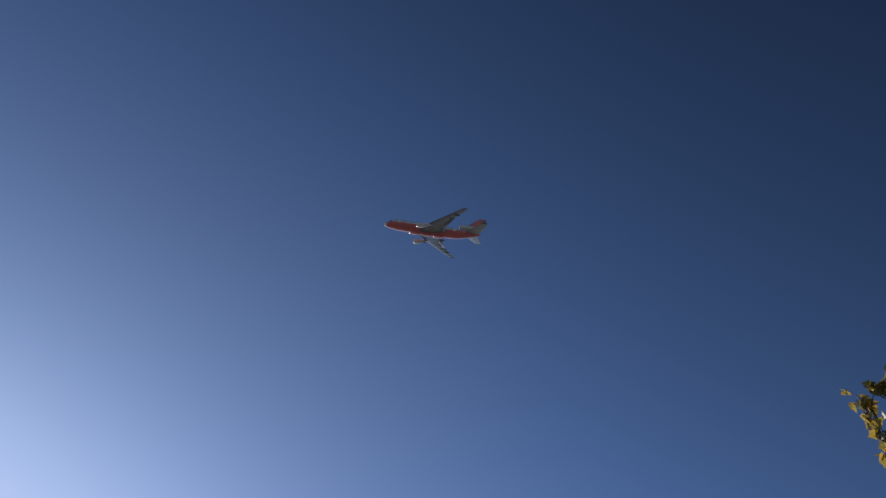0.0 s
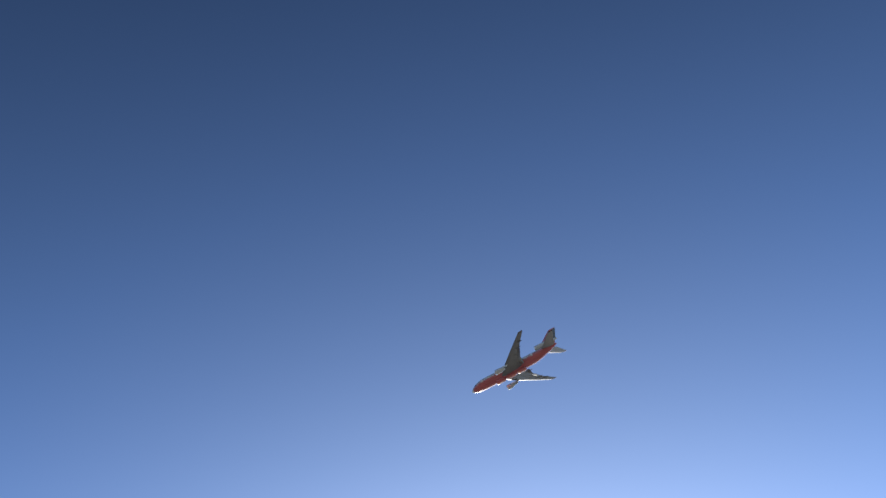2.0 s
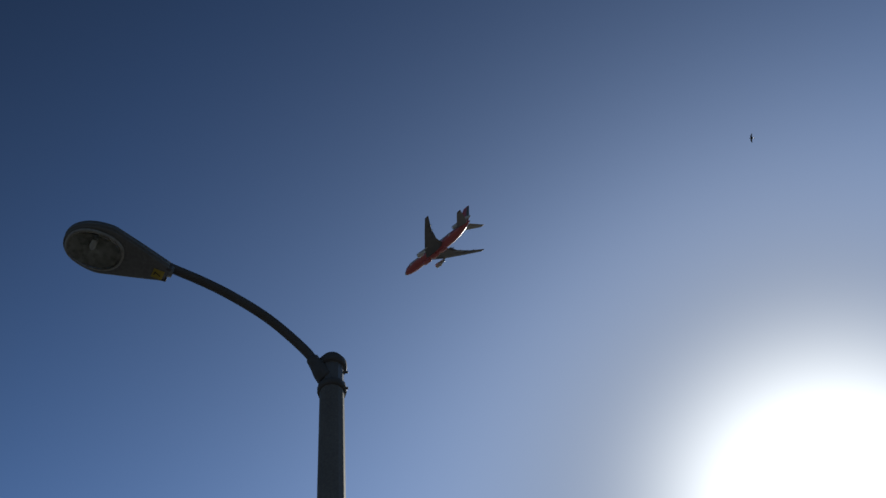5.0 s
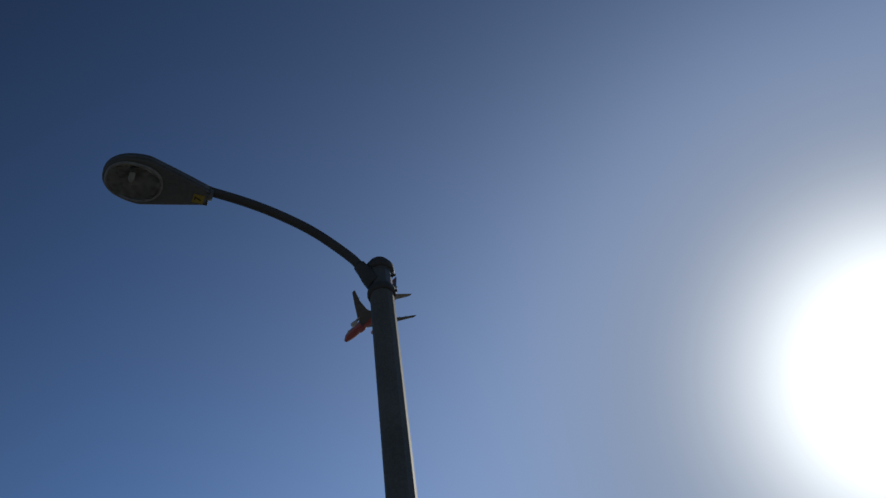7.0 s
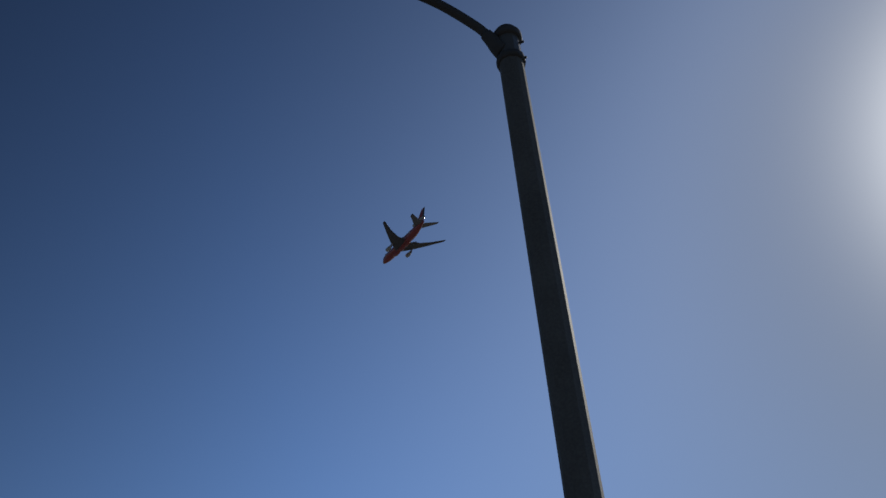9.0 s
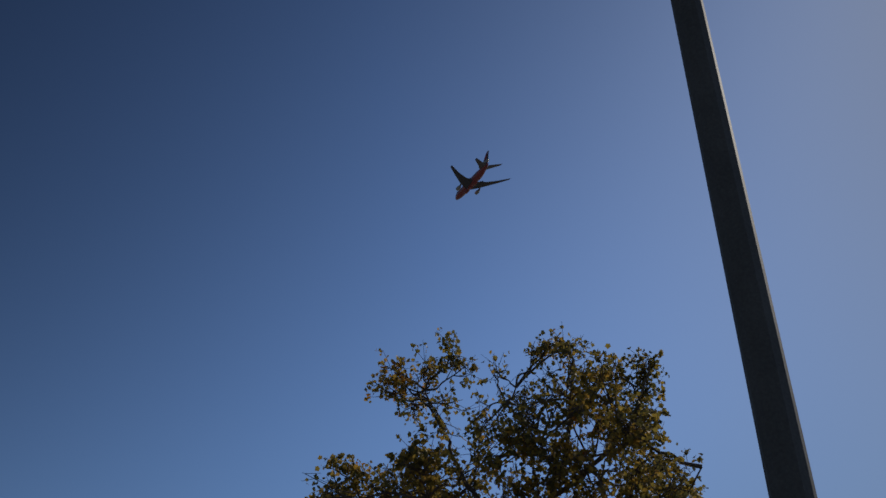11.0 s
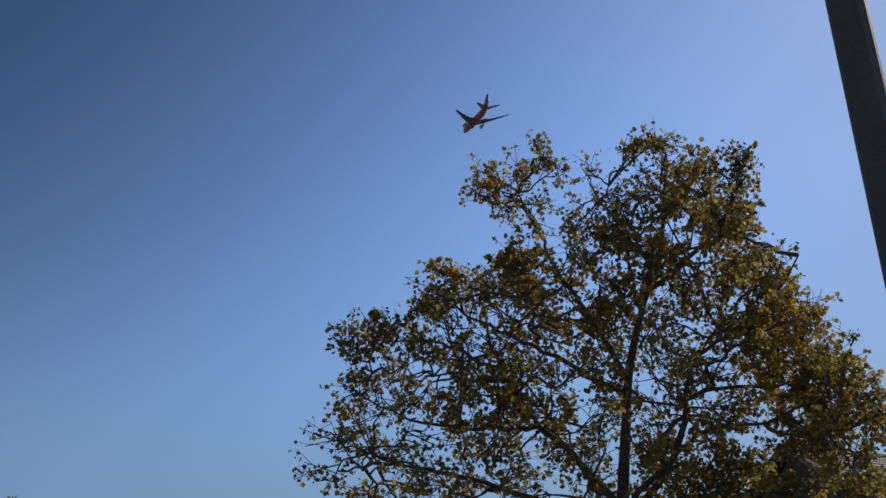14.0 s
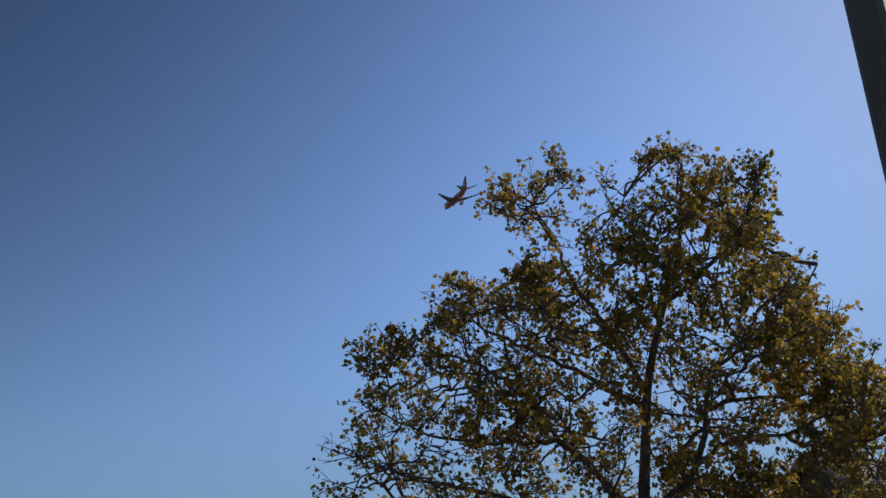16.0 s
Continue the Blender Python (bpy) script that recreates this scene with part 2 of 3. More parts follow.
# ---- ground ----
def ground():
    bm = bmesh.new()
    rings, k = (0.0, 6, 14, 30, 60, 120, 300, 800, 2500), 48
    centre = bm.verts.new((0, 0, 0))
    last = None
    for r in rings[1:]:
        ring = []
        for i in range(k):
            t = 2 * math.pi * i / k
            x, y = r * math.cos(t), r * math.sin(t)
            ring.append(bm.verts.new((x, y, 0.0)))
        for i in range(k):
            if last:
                bm.faces.new((last[i], ring[i], ring[(i + 1) % k], last[(i + 1) % k]))
            else:
                bm.faces.new((centre, ring[i], ring[(i + 1) % k]))
        last = ring
    tagged(link("ground", bm, EARTH, smooth=False), "dry bare grey-brown ground under open sky", "ground", kind="structure")


ground()

# ---- street lamp ----
LAMP_X, LAMP_Y = 2.064, 4.343


def ring_at(r, z):
    """A twelve-sided ring, one flat of which faces a little away from the sun's azimuth."""
    return [(0.955 * r * math.cos(radians(30 * i - 55)), 0.955 * r * math.sin(radians(30 * i - 55)), z) for i in range(12)]


def street_lamp():
    lamp = tagged(new("street_lamp"), "dark tapered street lamp post with curved arm and grey head", "street lamp")
    lamp.location = (LAMP_X, LAMP_Y, 0)
    TOP, COLLAR = 7.297, 7.035

    def radius(z):
        return 0.0885 + 0.00465 * (5.1 - z)
    bm = loft([ring_at(radius(z), z) for z in (0.0, 1.2, 2.4, 3.6, 4.8, 6.0, COLLAR)])
    part("shaft", bm, POLE, lamp, "dark painted twelve-sided tapered shaft", smooth=False)
    r = radius(COLLAR)
    part("head_sleeve", loft([ring_at(r * 0.98, COLLAR), ring_at(r * 0.97, TOP - 0.06)]), SLEEVE, lamp, "smooth dark steel sleeve", smooth=False)
    part("collar", loft([ring_at(r + 0.003, COLLAR - 0.035), ring_at(r + 0.016, COLLAR - 0.03), ring_at(r + 0.016, COLLAR + 0.015), ring_at(r + 0.003, COLLAR + 0.022)]), STEEL, lamp)
    dome = [(r + 0.010, TOP - 0.075), (r + 0.015, TOP - 0.06), (r + 0.014, TOP - 0.025), (r * 1.0, TOP + 0.0), (r * 0.84, TOP + 0.022), (r * 0.6, TOP + 0.038), (r * 0.25, TOP + 0.047)]
    part("cap", loft([[(q * math.cos(t), q * math.sin(t), z) for t in (2 * math.pi * k / 24 for k in range(24))] for q, z in dome]), STEEL, lamp, "dark domed post cap")
    for z in (COLLAR - 0.008, TOP - 0.12):
        for a in (-35, 20):
            way = Vector((math.cos(radians(a)), math.sin(radians(a)), 0))
            part("bolt", tube([way * (r - 0.01) + Vector((0, 0, z)), way * (r + 0.022) + Vector((0, 0, z))], 0.009, 6), STEEL, lamp)
    part("foot_plate", box(-0.2, 0.2, -0.2, 0.2, 0, 0.03, bevel=0.006), STEEL, lamp, smooth=False)
    # arm: a socket on the post, then a rising curved pipe
    line = arc([(-0.02, 0, 7.10), (-0.065, 0, 7.14), (-0.115, 0, 7.225), (-0.195, 0, 7.325), (-0.42, 0, 7.488), (-0.65, 0, 7.585), (-0.88, 0, 7.64), (-1.15, 0, 7.668)])
    arm = part("arm", tube(line, 0.031, 12), STEEL, lamp, "curved dark steel pipe arm")
    part("arm_socket", tube(line[4:20], [0.060 - 0.0013 * i for i in range(16)], 12), STEEL, arm)
    # luminaire: a drop-shaped housing along -x from the neck
    head = tagged(new("luminaire"), "grey cobra head lamp housing with clear lens")
    head.parent = lamp
    head.matrix_local = pose(-1.137, 0.012, 7.637, 0, 0.5, 0)
    L = 0.652

    def plan(s):
        """Half width at s along the head."""
        w = 0.060 + 0.114 * min(1, max(0, s - 0.02) / 0.58) ** 0.95
        if s > 0.6:
            w = 0.172 * math.sqrt(max(0.0, 1 - ((s - 0.6) / 0.4) ** 2.3)) + 0.002
        return w

    def shell(z_low, z_high, grow, bm=None, first=0.0):
        rings, n = [], 26
        for i in range(n + 1):
            s = first + (1 - first) * (1 - (1 - i / n) ** 1.4) if first == 0 else first + (1 - first) * i / n
            w = plan(s) + grow
            rise = (z_high - z_low) * (0.45 + 0.55 * math.sin(math.pi * min(1, 0.15 + s * 0.6)))
            if s > 0.8:
                rise *= math.sqrt(max(0.03, 1 - ((s - 0.8) / 0.2) ** 2))
            ring = []
            for k in range(16):
                t = 2 * math.pi * k / 16
                c, q = math.cos(t), math.sin(t)
                ring.append((-s * L, w * math.copysign(abs(c) ** 0.7, c), z_low + (rise * abs(q) ** 0.8 if q > 0 else -0.012 * abs(q))))
            rings.append(ring)
        return loft(rings, True, bm)

    def band(z0, z1, grow):
        """The head's outline drawn straight up from z0 to z1."""
        stops = [1 - (1 - i / 26) ** 1.6 for i in range(27)]
        ring = [(-q * L, plan(q) + grow) for q in stops] + [(-q * L, -plan(q) - grow) for q in reversed(stops)]
        return loft([[(x, y, z) for x, y in ring] for z in (z0, z1)])

    part("upper_housing", shell(0.018, 0.066, -0.004), HEAD, head)
    part("gasket", band(0.004, 0.018, -0.006), GASKET, head)
    part("door_skirt", band(-0.018, 0.006, 0.001), HEAD, head)
    lid = part("lower_door", shell(-0.034, -0.014, 0.0), HEAD, head, "grey hinged lower door of the lamp")

    def disc(cx, a, b, z, bulge=0.0):
        bm, rings = bmesh.new(), []
        for q, dz in ((1.0, 0.0), (0.93, -0.55), (0.72, -0.85), (0.4, -0.97), (0.1, -1.0)):
            rings.append([(cx + a * q * math.copysign(abs(math.cos(t)) ** 0.85, math.cos(t)), b * q * math.copysign(abs(math.sin(t)) ** 0.85, math.sin(t)), z + dz * bulge) for t in (2 * math.pi * k / 28 for k in range(28))])
        return loft(rings, True, bm)

    cx = -0.458
    rim = [Vector((cx + 0.168 * math.copysign(abs(math.cos(t)) ** 0.85, math.cos(t)), 0.134 * math.copysign(abs(math.sin(t)) ** 0.85, math.sin(t)), -0.05)) for t in (2 * math.pi * k / 32 for k in range(33))]
    part("lens_rim", tube(rim, 0.012, 6), RIM, lid, "pale raised lens rim")
    part("reflector", disc(cx, 0.162, 0.128, -0.047, bulge=0.002), REFLECTOR, lid, "dull reflector behind the lens")
    part("lens", disc(cx, 0.162, 0.128, -0.056, bulge=0.032), LENS, lid, "clear slightly bulging lens")
    part("bulb", tube([(cx - 0.02, -0.012, -0.062), (cx - 0.02, -0.025, -0.064), (cx - 0.022, -0.07, -0.064), (cx - 0.024, -0.09, -0.062)], [0.011, 0.02, 0.018, 0.01], 10), BULB, lid)
    part("bulb_socket", tube([(cx - 0.024, -0.088, -0.06), (cx - 0.026, -0.115, -0.058)], 0.016, 10), HEAD, lid)
    part("sticker", box(-0.085, -0.015, -0.022, 0.046, -0.0505, -0.0475, bevel=0.001), YELLOW, lid, "yellow square number sticker")
    curve = bpy.data.curves.new("sticker_digit", "FONT")
    curve.body, curve.size, curve.align_x, curve.align_y, curve.extrude = "7", 0.062, "CENTER", "CENTER", 0.0006
    digit = new("digit_text", curve)
    digit.data.materials.append(BLACK)
    digit.parent = lid
    digit.matrix_local = pose(-0.050, 0.012, -0.0515, 180, 0, -90)
    for y in (-0.045, 0.045):
        part("latch", box(-0.012, 0.016, y - 0.008, y + 0.008, -0.045, 0.03, bevel=0.003), STEEL, head)
    part("neck_clamp", tube([(0.035, 0, 0.012), (-0.05, 0, 0.01)], [0.04, 0.05], 12), HEAD, head)
    return lamp


street_lamp()


# ---- trees ----
def leaf_mesh(spots, size, rng):
    """Broad pointed-lobed leaves, folded along the midrib, at the given places."""
    shape = ((0, -0.05, 0), (0.36, -0.04, 0.08), (0.40, 0.22, 0.06), (0.60, 0.50, 0.13), (0.33, 0.66, 0.05), (0, 1.0, -0.10),
             (-0.33, 0.66, 0.05), (-0.60, 0.50, 0.13), (-0.40, 0.22, 0.06), (-0.36, -0.04, 0.08), (0, 0.35, -0.03))
    base = np.array(shape) - np.array((0, 0.1, 0))
    verts, faces = [], []
    for place in spots:
        e = Euler((rng.gauss(-1.0, 0.65), rng.gauss(0, 0.6), rng.uniform(0, 6.28)))
        m = np.array(e.to_matrix()) * (size * rng.uniform(0.6, 1.25))
        k = len(verts)
        verts.extend((base @ m.T + np.array(place)).tolist())
        faces.extend((k + a, k + (a + 1) % 10, k + 10) for a in range(10))
    me = bpy.data.meshes.new("leaves")
    me.from_pydata(verts, [], faces)
    me.materials.append(LEAF)
    return me


def broad_tree(name, label, place, axis, trunk, limbs, size, leaves, seed, single=0, spread=0.2, boughs=(), girth=0.21):
    """A broadleaf tree: a trunk line, boughs (depth of the end, then points across and up), limbs that end in leafy clumps (u across, w deep, z up, r), twigs and leaves."""
    rng = random.Random(seed)
    tree = tagged(new(name), label, "tree")
    tree.matrix_world = Matrix.Translation(place) @ pose(0, 0, 0, 0, 0, axis)
    stem = arc(trunk, 6)
    height = stem[-1].z
    part("trunk", tube(stem, [girth * (1 - p.z / height) ** 1.15 + 0.026 + (0.10 if p.z < 0.4 else 0) for p in stem], 10), BARK, tree)
    spots = []

    def wander(a, b, sag, k):
        """A crooked line from a to b."""
        span = (b - a).length
        mids = [a.lerp(b, f) + Vector((rng.gauss(0, .06), rng.gauss(0, .06), rng.gauss(0, .05))) * span + Vector((0, 0, sag * span * 4 * f * (1 - f))) for f in (0.25, 0.5, 0.75)]
        return arc([a, *mids, b], k)

    skeleton = [(q, 1.0) for q in stem]
    for depth, thick, points in boughs:
        line = arc([(u, depth * (i / (len(points) - 1)) ** 1.3, z) for i, (u, z) in enumerate(points)], 5)
        line = [q + Vector((rng.gauss(0, .02), rng.gauss(0, .03), rng.gauss(0, .02))) for q in line]
        part("bough", tube(line, [thick * (1 - 0.7 * i / (len(line) - 1)) for i in range(len(line))], 8), BARK, tree)
        skeleton += [(q, 0.45) for q in line[2:]]
    for start_z, clumps in limbs:
        bm = bmesh.new()
        heart = sum((Vector(c[:3]) for c in clumps), Vector()) / len(clumps)
        if boughs:
            root = min(skeleton, key=lambda q: (q[0] - heart).length + 1.3 * max(0.0, q[0].z - heart.z + 0.5) + 0.5 * q[1])[0]
        else:
            root = min(stem, key=lambda p: abs(p.z - start_z))
        bough = wander(root, root.lerp(heart, 0.85), -0.05, 4)
        reach = (heart - root).length
        tube(bough, [(0.028 + 0.0105 * reach) * (1 - 0.62 * i / (len(bough) - 1)) for i in range(len(bough))], 7, bm)
        for u, w, z, r, dense, leafy in clumps:
            end = Vector((u, w, z))
            origin = min(bough[len(bough) // 4:], key=lambda p: (p - end).length + 0.8 * max(0.0, p.z - end.z + 0.2))
            span = (end - origin).length
            line = wander(origin, end, -0.06 if end.z > origin.z else 0.05, 4)
            thick = 0.016 + 0.010 * span
            tube(line, [thick * (1 - 0.75 * i / (len(line) - 1)) for i in range(len(line))], 6, bm)
            count = max(7, int(21 * dense * (r / 0.8) ** 2))
            for _ in range(count):
                while True:
                    q = Vector((rng.uniform(-1, 1), rng.uniform(-1, 1), rng.uniform(-1, 1)))
                    if 0.15 < q.length < 1:
                        break
                tip = end + Vector((q.x * r, q.y * r * 1.2, q.z * r * 0.92))
                start = line[rng.randrange(len(line) // 2, len(line))]
                kink = start.lerp(tip, 0.55) + Vector((rng.gauss(0, .12), rng.gauss(0, .12), rng.gauss(-.05, .12))) * r
                tube([start, kink, tip], [0.012, 0.009, 0.005], 4, bm)
                for _ in range(rng.randint(2, 4)):
                    a = kink.lerp(tip, rng.uniform(0.0, 1.0))
                    b = a + Vector((rng.gauss(0, spread), rng.gauss(0, spread), rng.gauss(0.3 * spread, 0.9 * spread)))
                    many = max(0, round(rng.gauss(leaves * leafy, 1.3)))
                    if many:
                        tube([a, b], [0.0065, 0.004], 3, bm)
                    for _ in range(many):
                        spot = a.lerp(b, rng.uniform(0.6, 1.1))
                        spots.append(spot + Vector((rng.gauss(0, .05), rng.gauss(0, .05), rng.gauss(-.02, .05))) * (spread / 0.16))
        part("limb", bm, BARK, tree)
    rng.shuffle(spots)
    crown = new("crown", leaf_mesh(spots[single:], size, rng))
    crown.parent = tree
    tagged(crown, "green to ochre autumn leaves", kind="stuff")
    shapes = [leaf_mesh([(0, 0, 0)], size, rng) for _ in range(6)]
    for i, spot in enumerate(spots[:single]):
        leaf = new("leaf", shapes[i % 6])
        leaf.parent = tree
        leaf.matrix_local = Matrix.Translation(spot) @ pose(0, 0, 0, 0, 0, rng.uniform(0, 360))
    return tree


# The crown's half-planes by height: (height, reach towards -u, reach towards +u).
CROWN = [(3.4, -6.2, 4.1), (4.5, -6.6, 4.4), (5.5, -6.75, 4.15), (7.1, -6.7, 3.6), (7.6, -6.4, 3.3), (8.3, -6.15, 3.1), (8.85, -5.75, 2.9), (9.25, -4.95, 2.75), (9.8, -4.2, 2.45),
         (10.1, -3.05, 2.3), (10.35, -2.2, 2.3), (10.5, -0.7, 2.3), (10.8, -0.65, 2.2), (11.1, -0.55, 1.6), (11.5, -0.45, 1.2), (12.0, -0.2, 1.15), (12.35, 0.15, 0.8)]
# Thicker and barer patches of the crown: (across, height, radius, fullness added).
PATCHES = [(-2.0, 9.1, 0.9, 0.6), (0.8, 9.6, 1.0, 0.65), (2.0, 9.5, 0.8, 0.7), (-3.7, 9.5, 0.7, 0.8), (-5.2, 8.4, 0.8, 0.6), (-3.2, 6.4, 0.9, 0.55), (-1.0, 7.5, 0.9, 0.25), (2.7, 7.6, 0.8, 0.55),
           (3.0, 6.1, 0.9, 0.8), (1.5, 4.9, 1.0, 0.75), (0.4, 11.3, 0.7, 0.0), (1.5, 8.4, 0.9, 0.1), (-0.6, 8.6, 0.9, 0.15), (2.1, 10.6, 0.5, 0.8), (2.5, 8.5, 0.6, 0.5), (-0.2, 9.3, 0.6, 0.3),
           (-3.1, 7.8, 0.55, -0.65), (-4.5, 6.0, 0.9, -0.4), (0.1, 7.3, 0.7, -0.1), (0.5, 6.4, 0.6, -0.15), (0.3, 5.2, 1.0, 0.45), (-1.2, 6.4, 0.8, 0.25), (2.2, 5.7, 0.45, -0.6), (2.9, 5.0, 0.7, -0.2), (-2.9, 5.2, 1.0, -0.25), (-1.9, 5.6, 0.7, -0.1), (-0.75, 10.6, 0.6, -0.55), (-2.1, 10.8, 0.5, -0.2), (-5.9, 6.4, 0.8, -0.3)]


def crown_limbs(seed, gap, groups):
    """Leafy clumps spread evenly through the crown's outline, gathered into limbs."""
    rng = random.Random(seed)
    heights = [c[0] for c in CROWN]

    def inside(u, z):
        return heights[0] < z < heights[-1] and np.interp(z, heights, [c[1] for c in CROWN]) < u < np.interp(z, heights, [c[2] for c in CROWN])

    clumps = []
    for _ in range(26000):
        u, z, w = rng.uniform(-6.6, 4.7), rng.uniform(3.4, 12.3), rng.uniform(-1.9, 1.9)
        r = rng.uniform(0.42, 0.7) * (1.0 if z < 10.3 else 0.75)
        k, up = 0.95 * r + 0.12 + 0.1 * abs(w), z + 0.85 * r + 0.1 + 0.3 * max(0.0, -w)
        if not (inside(u - k, z) and inside(u + k, z) and inside(u, up)):
            continue
        if abs(w) > 0.35 * (np.interp(z, heights, [c[2] for c in CROWN]) - np.interp(z, heights, [c[1] for c in CROWN])):
            continue
        near = gap * (0.75 if z > 10.3 else 0.82 if u > 1.6 and z > 6.5 else 1.0)
        if any((u - c[0]) ** 2 + (w - c[1]) ** 2 + (z - c[2]) ** 2 < near * near for c in clumps):
            continue
        full = 0.56 + 0.14 * min(1.0, max(0.0, u - 0.6))
        for pu, pz, pr, more in PATCHES:
            full += more * math.exp(-((u - pu) ** 2 + (z - pz) ** 2) / (pr * pr))
        full = max(0.12, full * rng.lognormvariate(0, 0.4))
        clumps.append((u, w, z, r, 0.4 + 0.6 * full, min(1.4, 0.1 + full)))
    # farthest-first centres give each limb its own share of the crown
    centres = [clumps[0]]
    while len(centres) < groups:
        centres.append(max(clumps, key=lambda c: min(sum((c[i] - d[i]) ** 2 for i in range(3)) for d in centres)))
    shares = [[] for _ in centres]
    for c in clumps:
        shares[min(range(groups), key=lambda g: sum((c[i] - centres[g][i]) ** 2 for i in range(3)))].append(c)
    limbs = []
    for share in shares:
        u, w, z = (sum(c[i] for c in share) / len(share) for i in range(3))
        limbs.append((min(9.8, max(2.0, z - 0.7 * math.hypot(u + 0.8, w) - 0.5)), share))
    return limbs


TREE_TRUNK = [(-1.25, 0, 0), (-1.15, 0.05, 2.0), (-1.0, 0, 4.6), (-0.73, 0.08, 6.5), (-0.54, 0.05, 7.5), (-0.1, 0, 8.76), (0.26, 0.05, 9.6), (0.5, 0.0, 10.8), (0.6, 0.0, 11.5)]
# Tufts that stand out of the crown on long bare boughs.
TUFTS = [
    (5.6, [(-4.9, 0.0, 8.65, 0.34, 1.6, 1.1), (-4.4, 0.1, 9.05, 0.34, 1.6, 1.1), (-5.3, 0.0, 8.4, 0.34, 1.5, 1.0)]),
    (4.4, [(3.0, 0.0, 7.0, 0.45, 1.6, 1.4), (3.5, -0.3, 6.5, 0.5, 1.5, 1.4), (2.8, 0.5, 6.2, 0.5, 1.5, 1.3), (3.6, 0.3, 5.9, 0.5, 1.5, 1.3), (2.4, -0.6, 5.6, 0.5, 1.4, 1.2)]),
    (6.4, [(-3.75, 0.1, 9.6, 0.3, 2.0, 1.3), (-4.0, 0.0, 9.75, 0.22, 1.8, 1.2), (-3.3, 0.0, 9.45, 0.4, 1.6, 1.2), (-3.8, -0.2, 9.1, 0.4, 1.5, 1.1)]),
    (7.6, [(-2.9, 0.3, 11.8, 0.34, 1.6, 1.1), (-2.3, 0.2, 11.8, 0.3, 1.4, 0.9), (-1.75, 0.0, 11.85, 0.38, 2.0, 1.3), (-2.5, 0.2, 11.2, 0.48, 1.2, 0.5), (-1.85, 0.1, 10.85, 0.42, 1.2, 0.6), (-3.0, 0.1, 11.2, 0.3, 1.4, 0.8), (-1.9, 0.1, 10.3, 0.4, 1.0, 0.7), (-3.02, 0.2, 11.5, 0.24, 1.6, 1.0), (-2.6, 0.1, 10.85, 0.3, 1.4, 0.7), (-1.5, 0.0, 11.6, 0.28, 1.4, 0.9)]),
    (8.6, [(0.25, 0.1, 11.95, 0.3, 1.6, 0.9), (-0.08, 0.0, 11.8, 0.26, 1.5, 0.9), (0.7, 0.0, 11.85, 0.3, 1.5, 0.8), (-0.85, 0.0, 11.4, 0.3, 1.2, 0.4), (-0.6, 0.1, 10.9, 0.35, 1.2, 0.3), (-0.95, 0.2, 10.4, 0.35, 1.1, 0.6), (-1.3, 0.1, 10.25, 0.3, 1.2, 0.8), (-1.25, 0.1, 10.65, 0.3, 1.1, 0.3)]),
    (8.4, [(1.98, -0.2, 11.2, 0.26, 2.2, 1.5), (1.95, 0.1, 10.75, 0.28, 2.2, 1.6), (1.6, 0.0, 10.95, 0.3, 1.4, 0.9), (1.85, 0.0, 10.3, 0.3, 2.0, 1.4), (1.25, -0.1, 11.15, 0.35, 1.2, 0.7)]),
]
# The great boughs: (depth of the end, thickness at the start, points across and up).
BOUGHS = [
    (0.7, 0.075, [(-0.95, 4.7), (-0.18, 5.44), (0.22, 6.19), (0.36, 6.78), (0.61, 7.48), (1.05, 8.05), (1.56, 8.47)]),
    (-0.7, 0.065, [(-0.95, 4.9), (-0.45, 5.28), (0.22, 5.84), (0.83, 6.07), (1.58, 6.03), (2.39, 6.33)]),
    (0.5, 0.075, [(-1.0, 4.9), (-1.83, 6.02), (-2.33, 6.54), (-2.68, 7.15), (-3.07, 8.07), (-3.2, 8.8)]),
    (-0.6, 0.05, [(-2.6, 7.0), (-2.86, 7.5), (-3.31, 7.79), (-3.72, 8.04), (-4.25, 8.22), (-4.91, 8.2)]),
    (-0.4, 0.06, [(-1.05, 4.2), (-2.52, 5.2), (-3.59, 5.61), (-4.51, 5.89), (-5.13, 6.04), (-5.99, 5.94)]),
    (0.2, 0.055, [(-0.67, 7.2), (-1.3, 8.69), (-1.71, 9.42), (-1.96, 10.27), (-2.24, 10.84), (-2.65, 11.33)]),
    (0.1, 0.04, [(-0.3, 8.7), (-0.36, 9.7), (-0.5, 10.3), (-0.81, 10.93), (-0.94, 11.5)]),
    (0.6, 0.05, [(-0.72, 6.9), (-2.1, 7.9), (-2.91, 8.44), (-3.63, 8.98), (-4.04, 9.61)]),
    (-0.4, 0.055, [(-0.3, 8.6), (0.74, 9.32), (1.43, 9.91), (1.84, 10.65), (2.03, 11.22)]),
    (-0.8, 0.045, [(0.61, 7.4), (1.3, 7.81), (2.06, 8.23), (2.56, 8.81)]),
    (0.9, 0.045, [(0.36, 6.7), (1.15, 6.89), (1.92, 6.89), (2.83, 7.19)]),
    (-0.9, 0.045, [(-2.3, 6.45), (-3.21, 6.48), (-4.04, 6.58), (-4.87, 6.89), (-5.72, 7.42)]),
]
broad_tree("broadleaf_tree", "tall broadleaf tree with thinning green and ochre autumn leaves", (4.8, 19.8, 0.0), -13.63, TREE_TRUNK,
           TUFTS + crown_limbs(5, 0.84, 34), 0.081, 5.2, 3, single=280, spread=0.15, boughs=BOUGHS, girth=0.16)


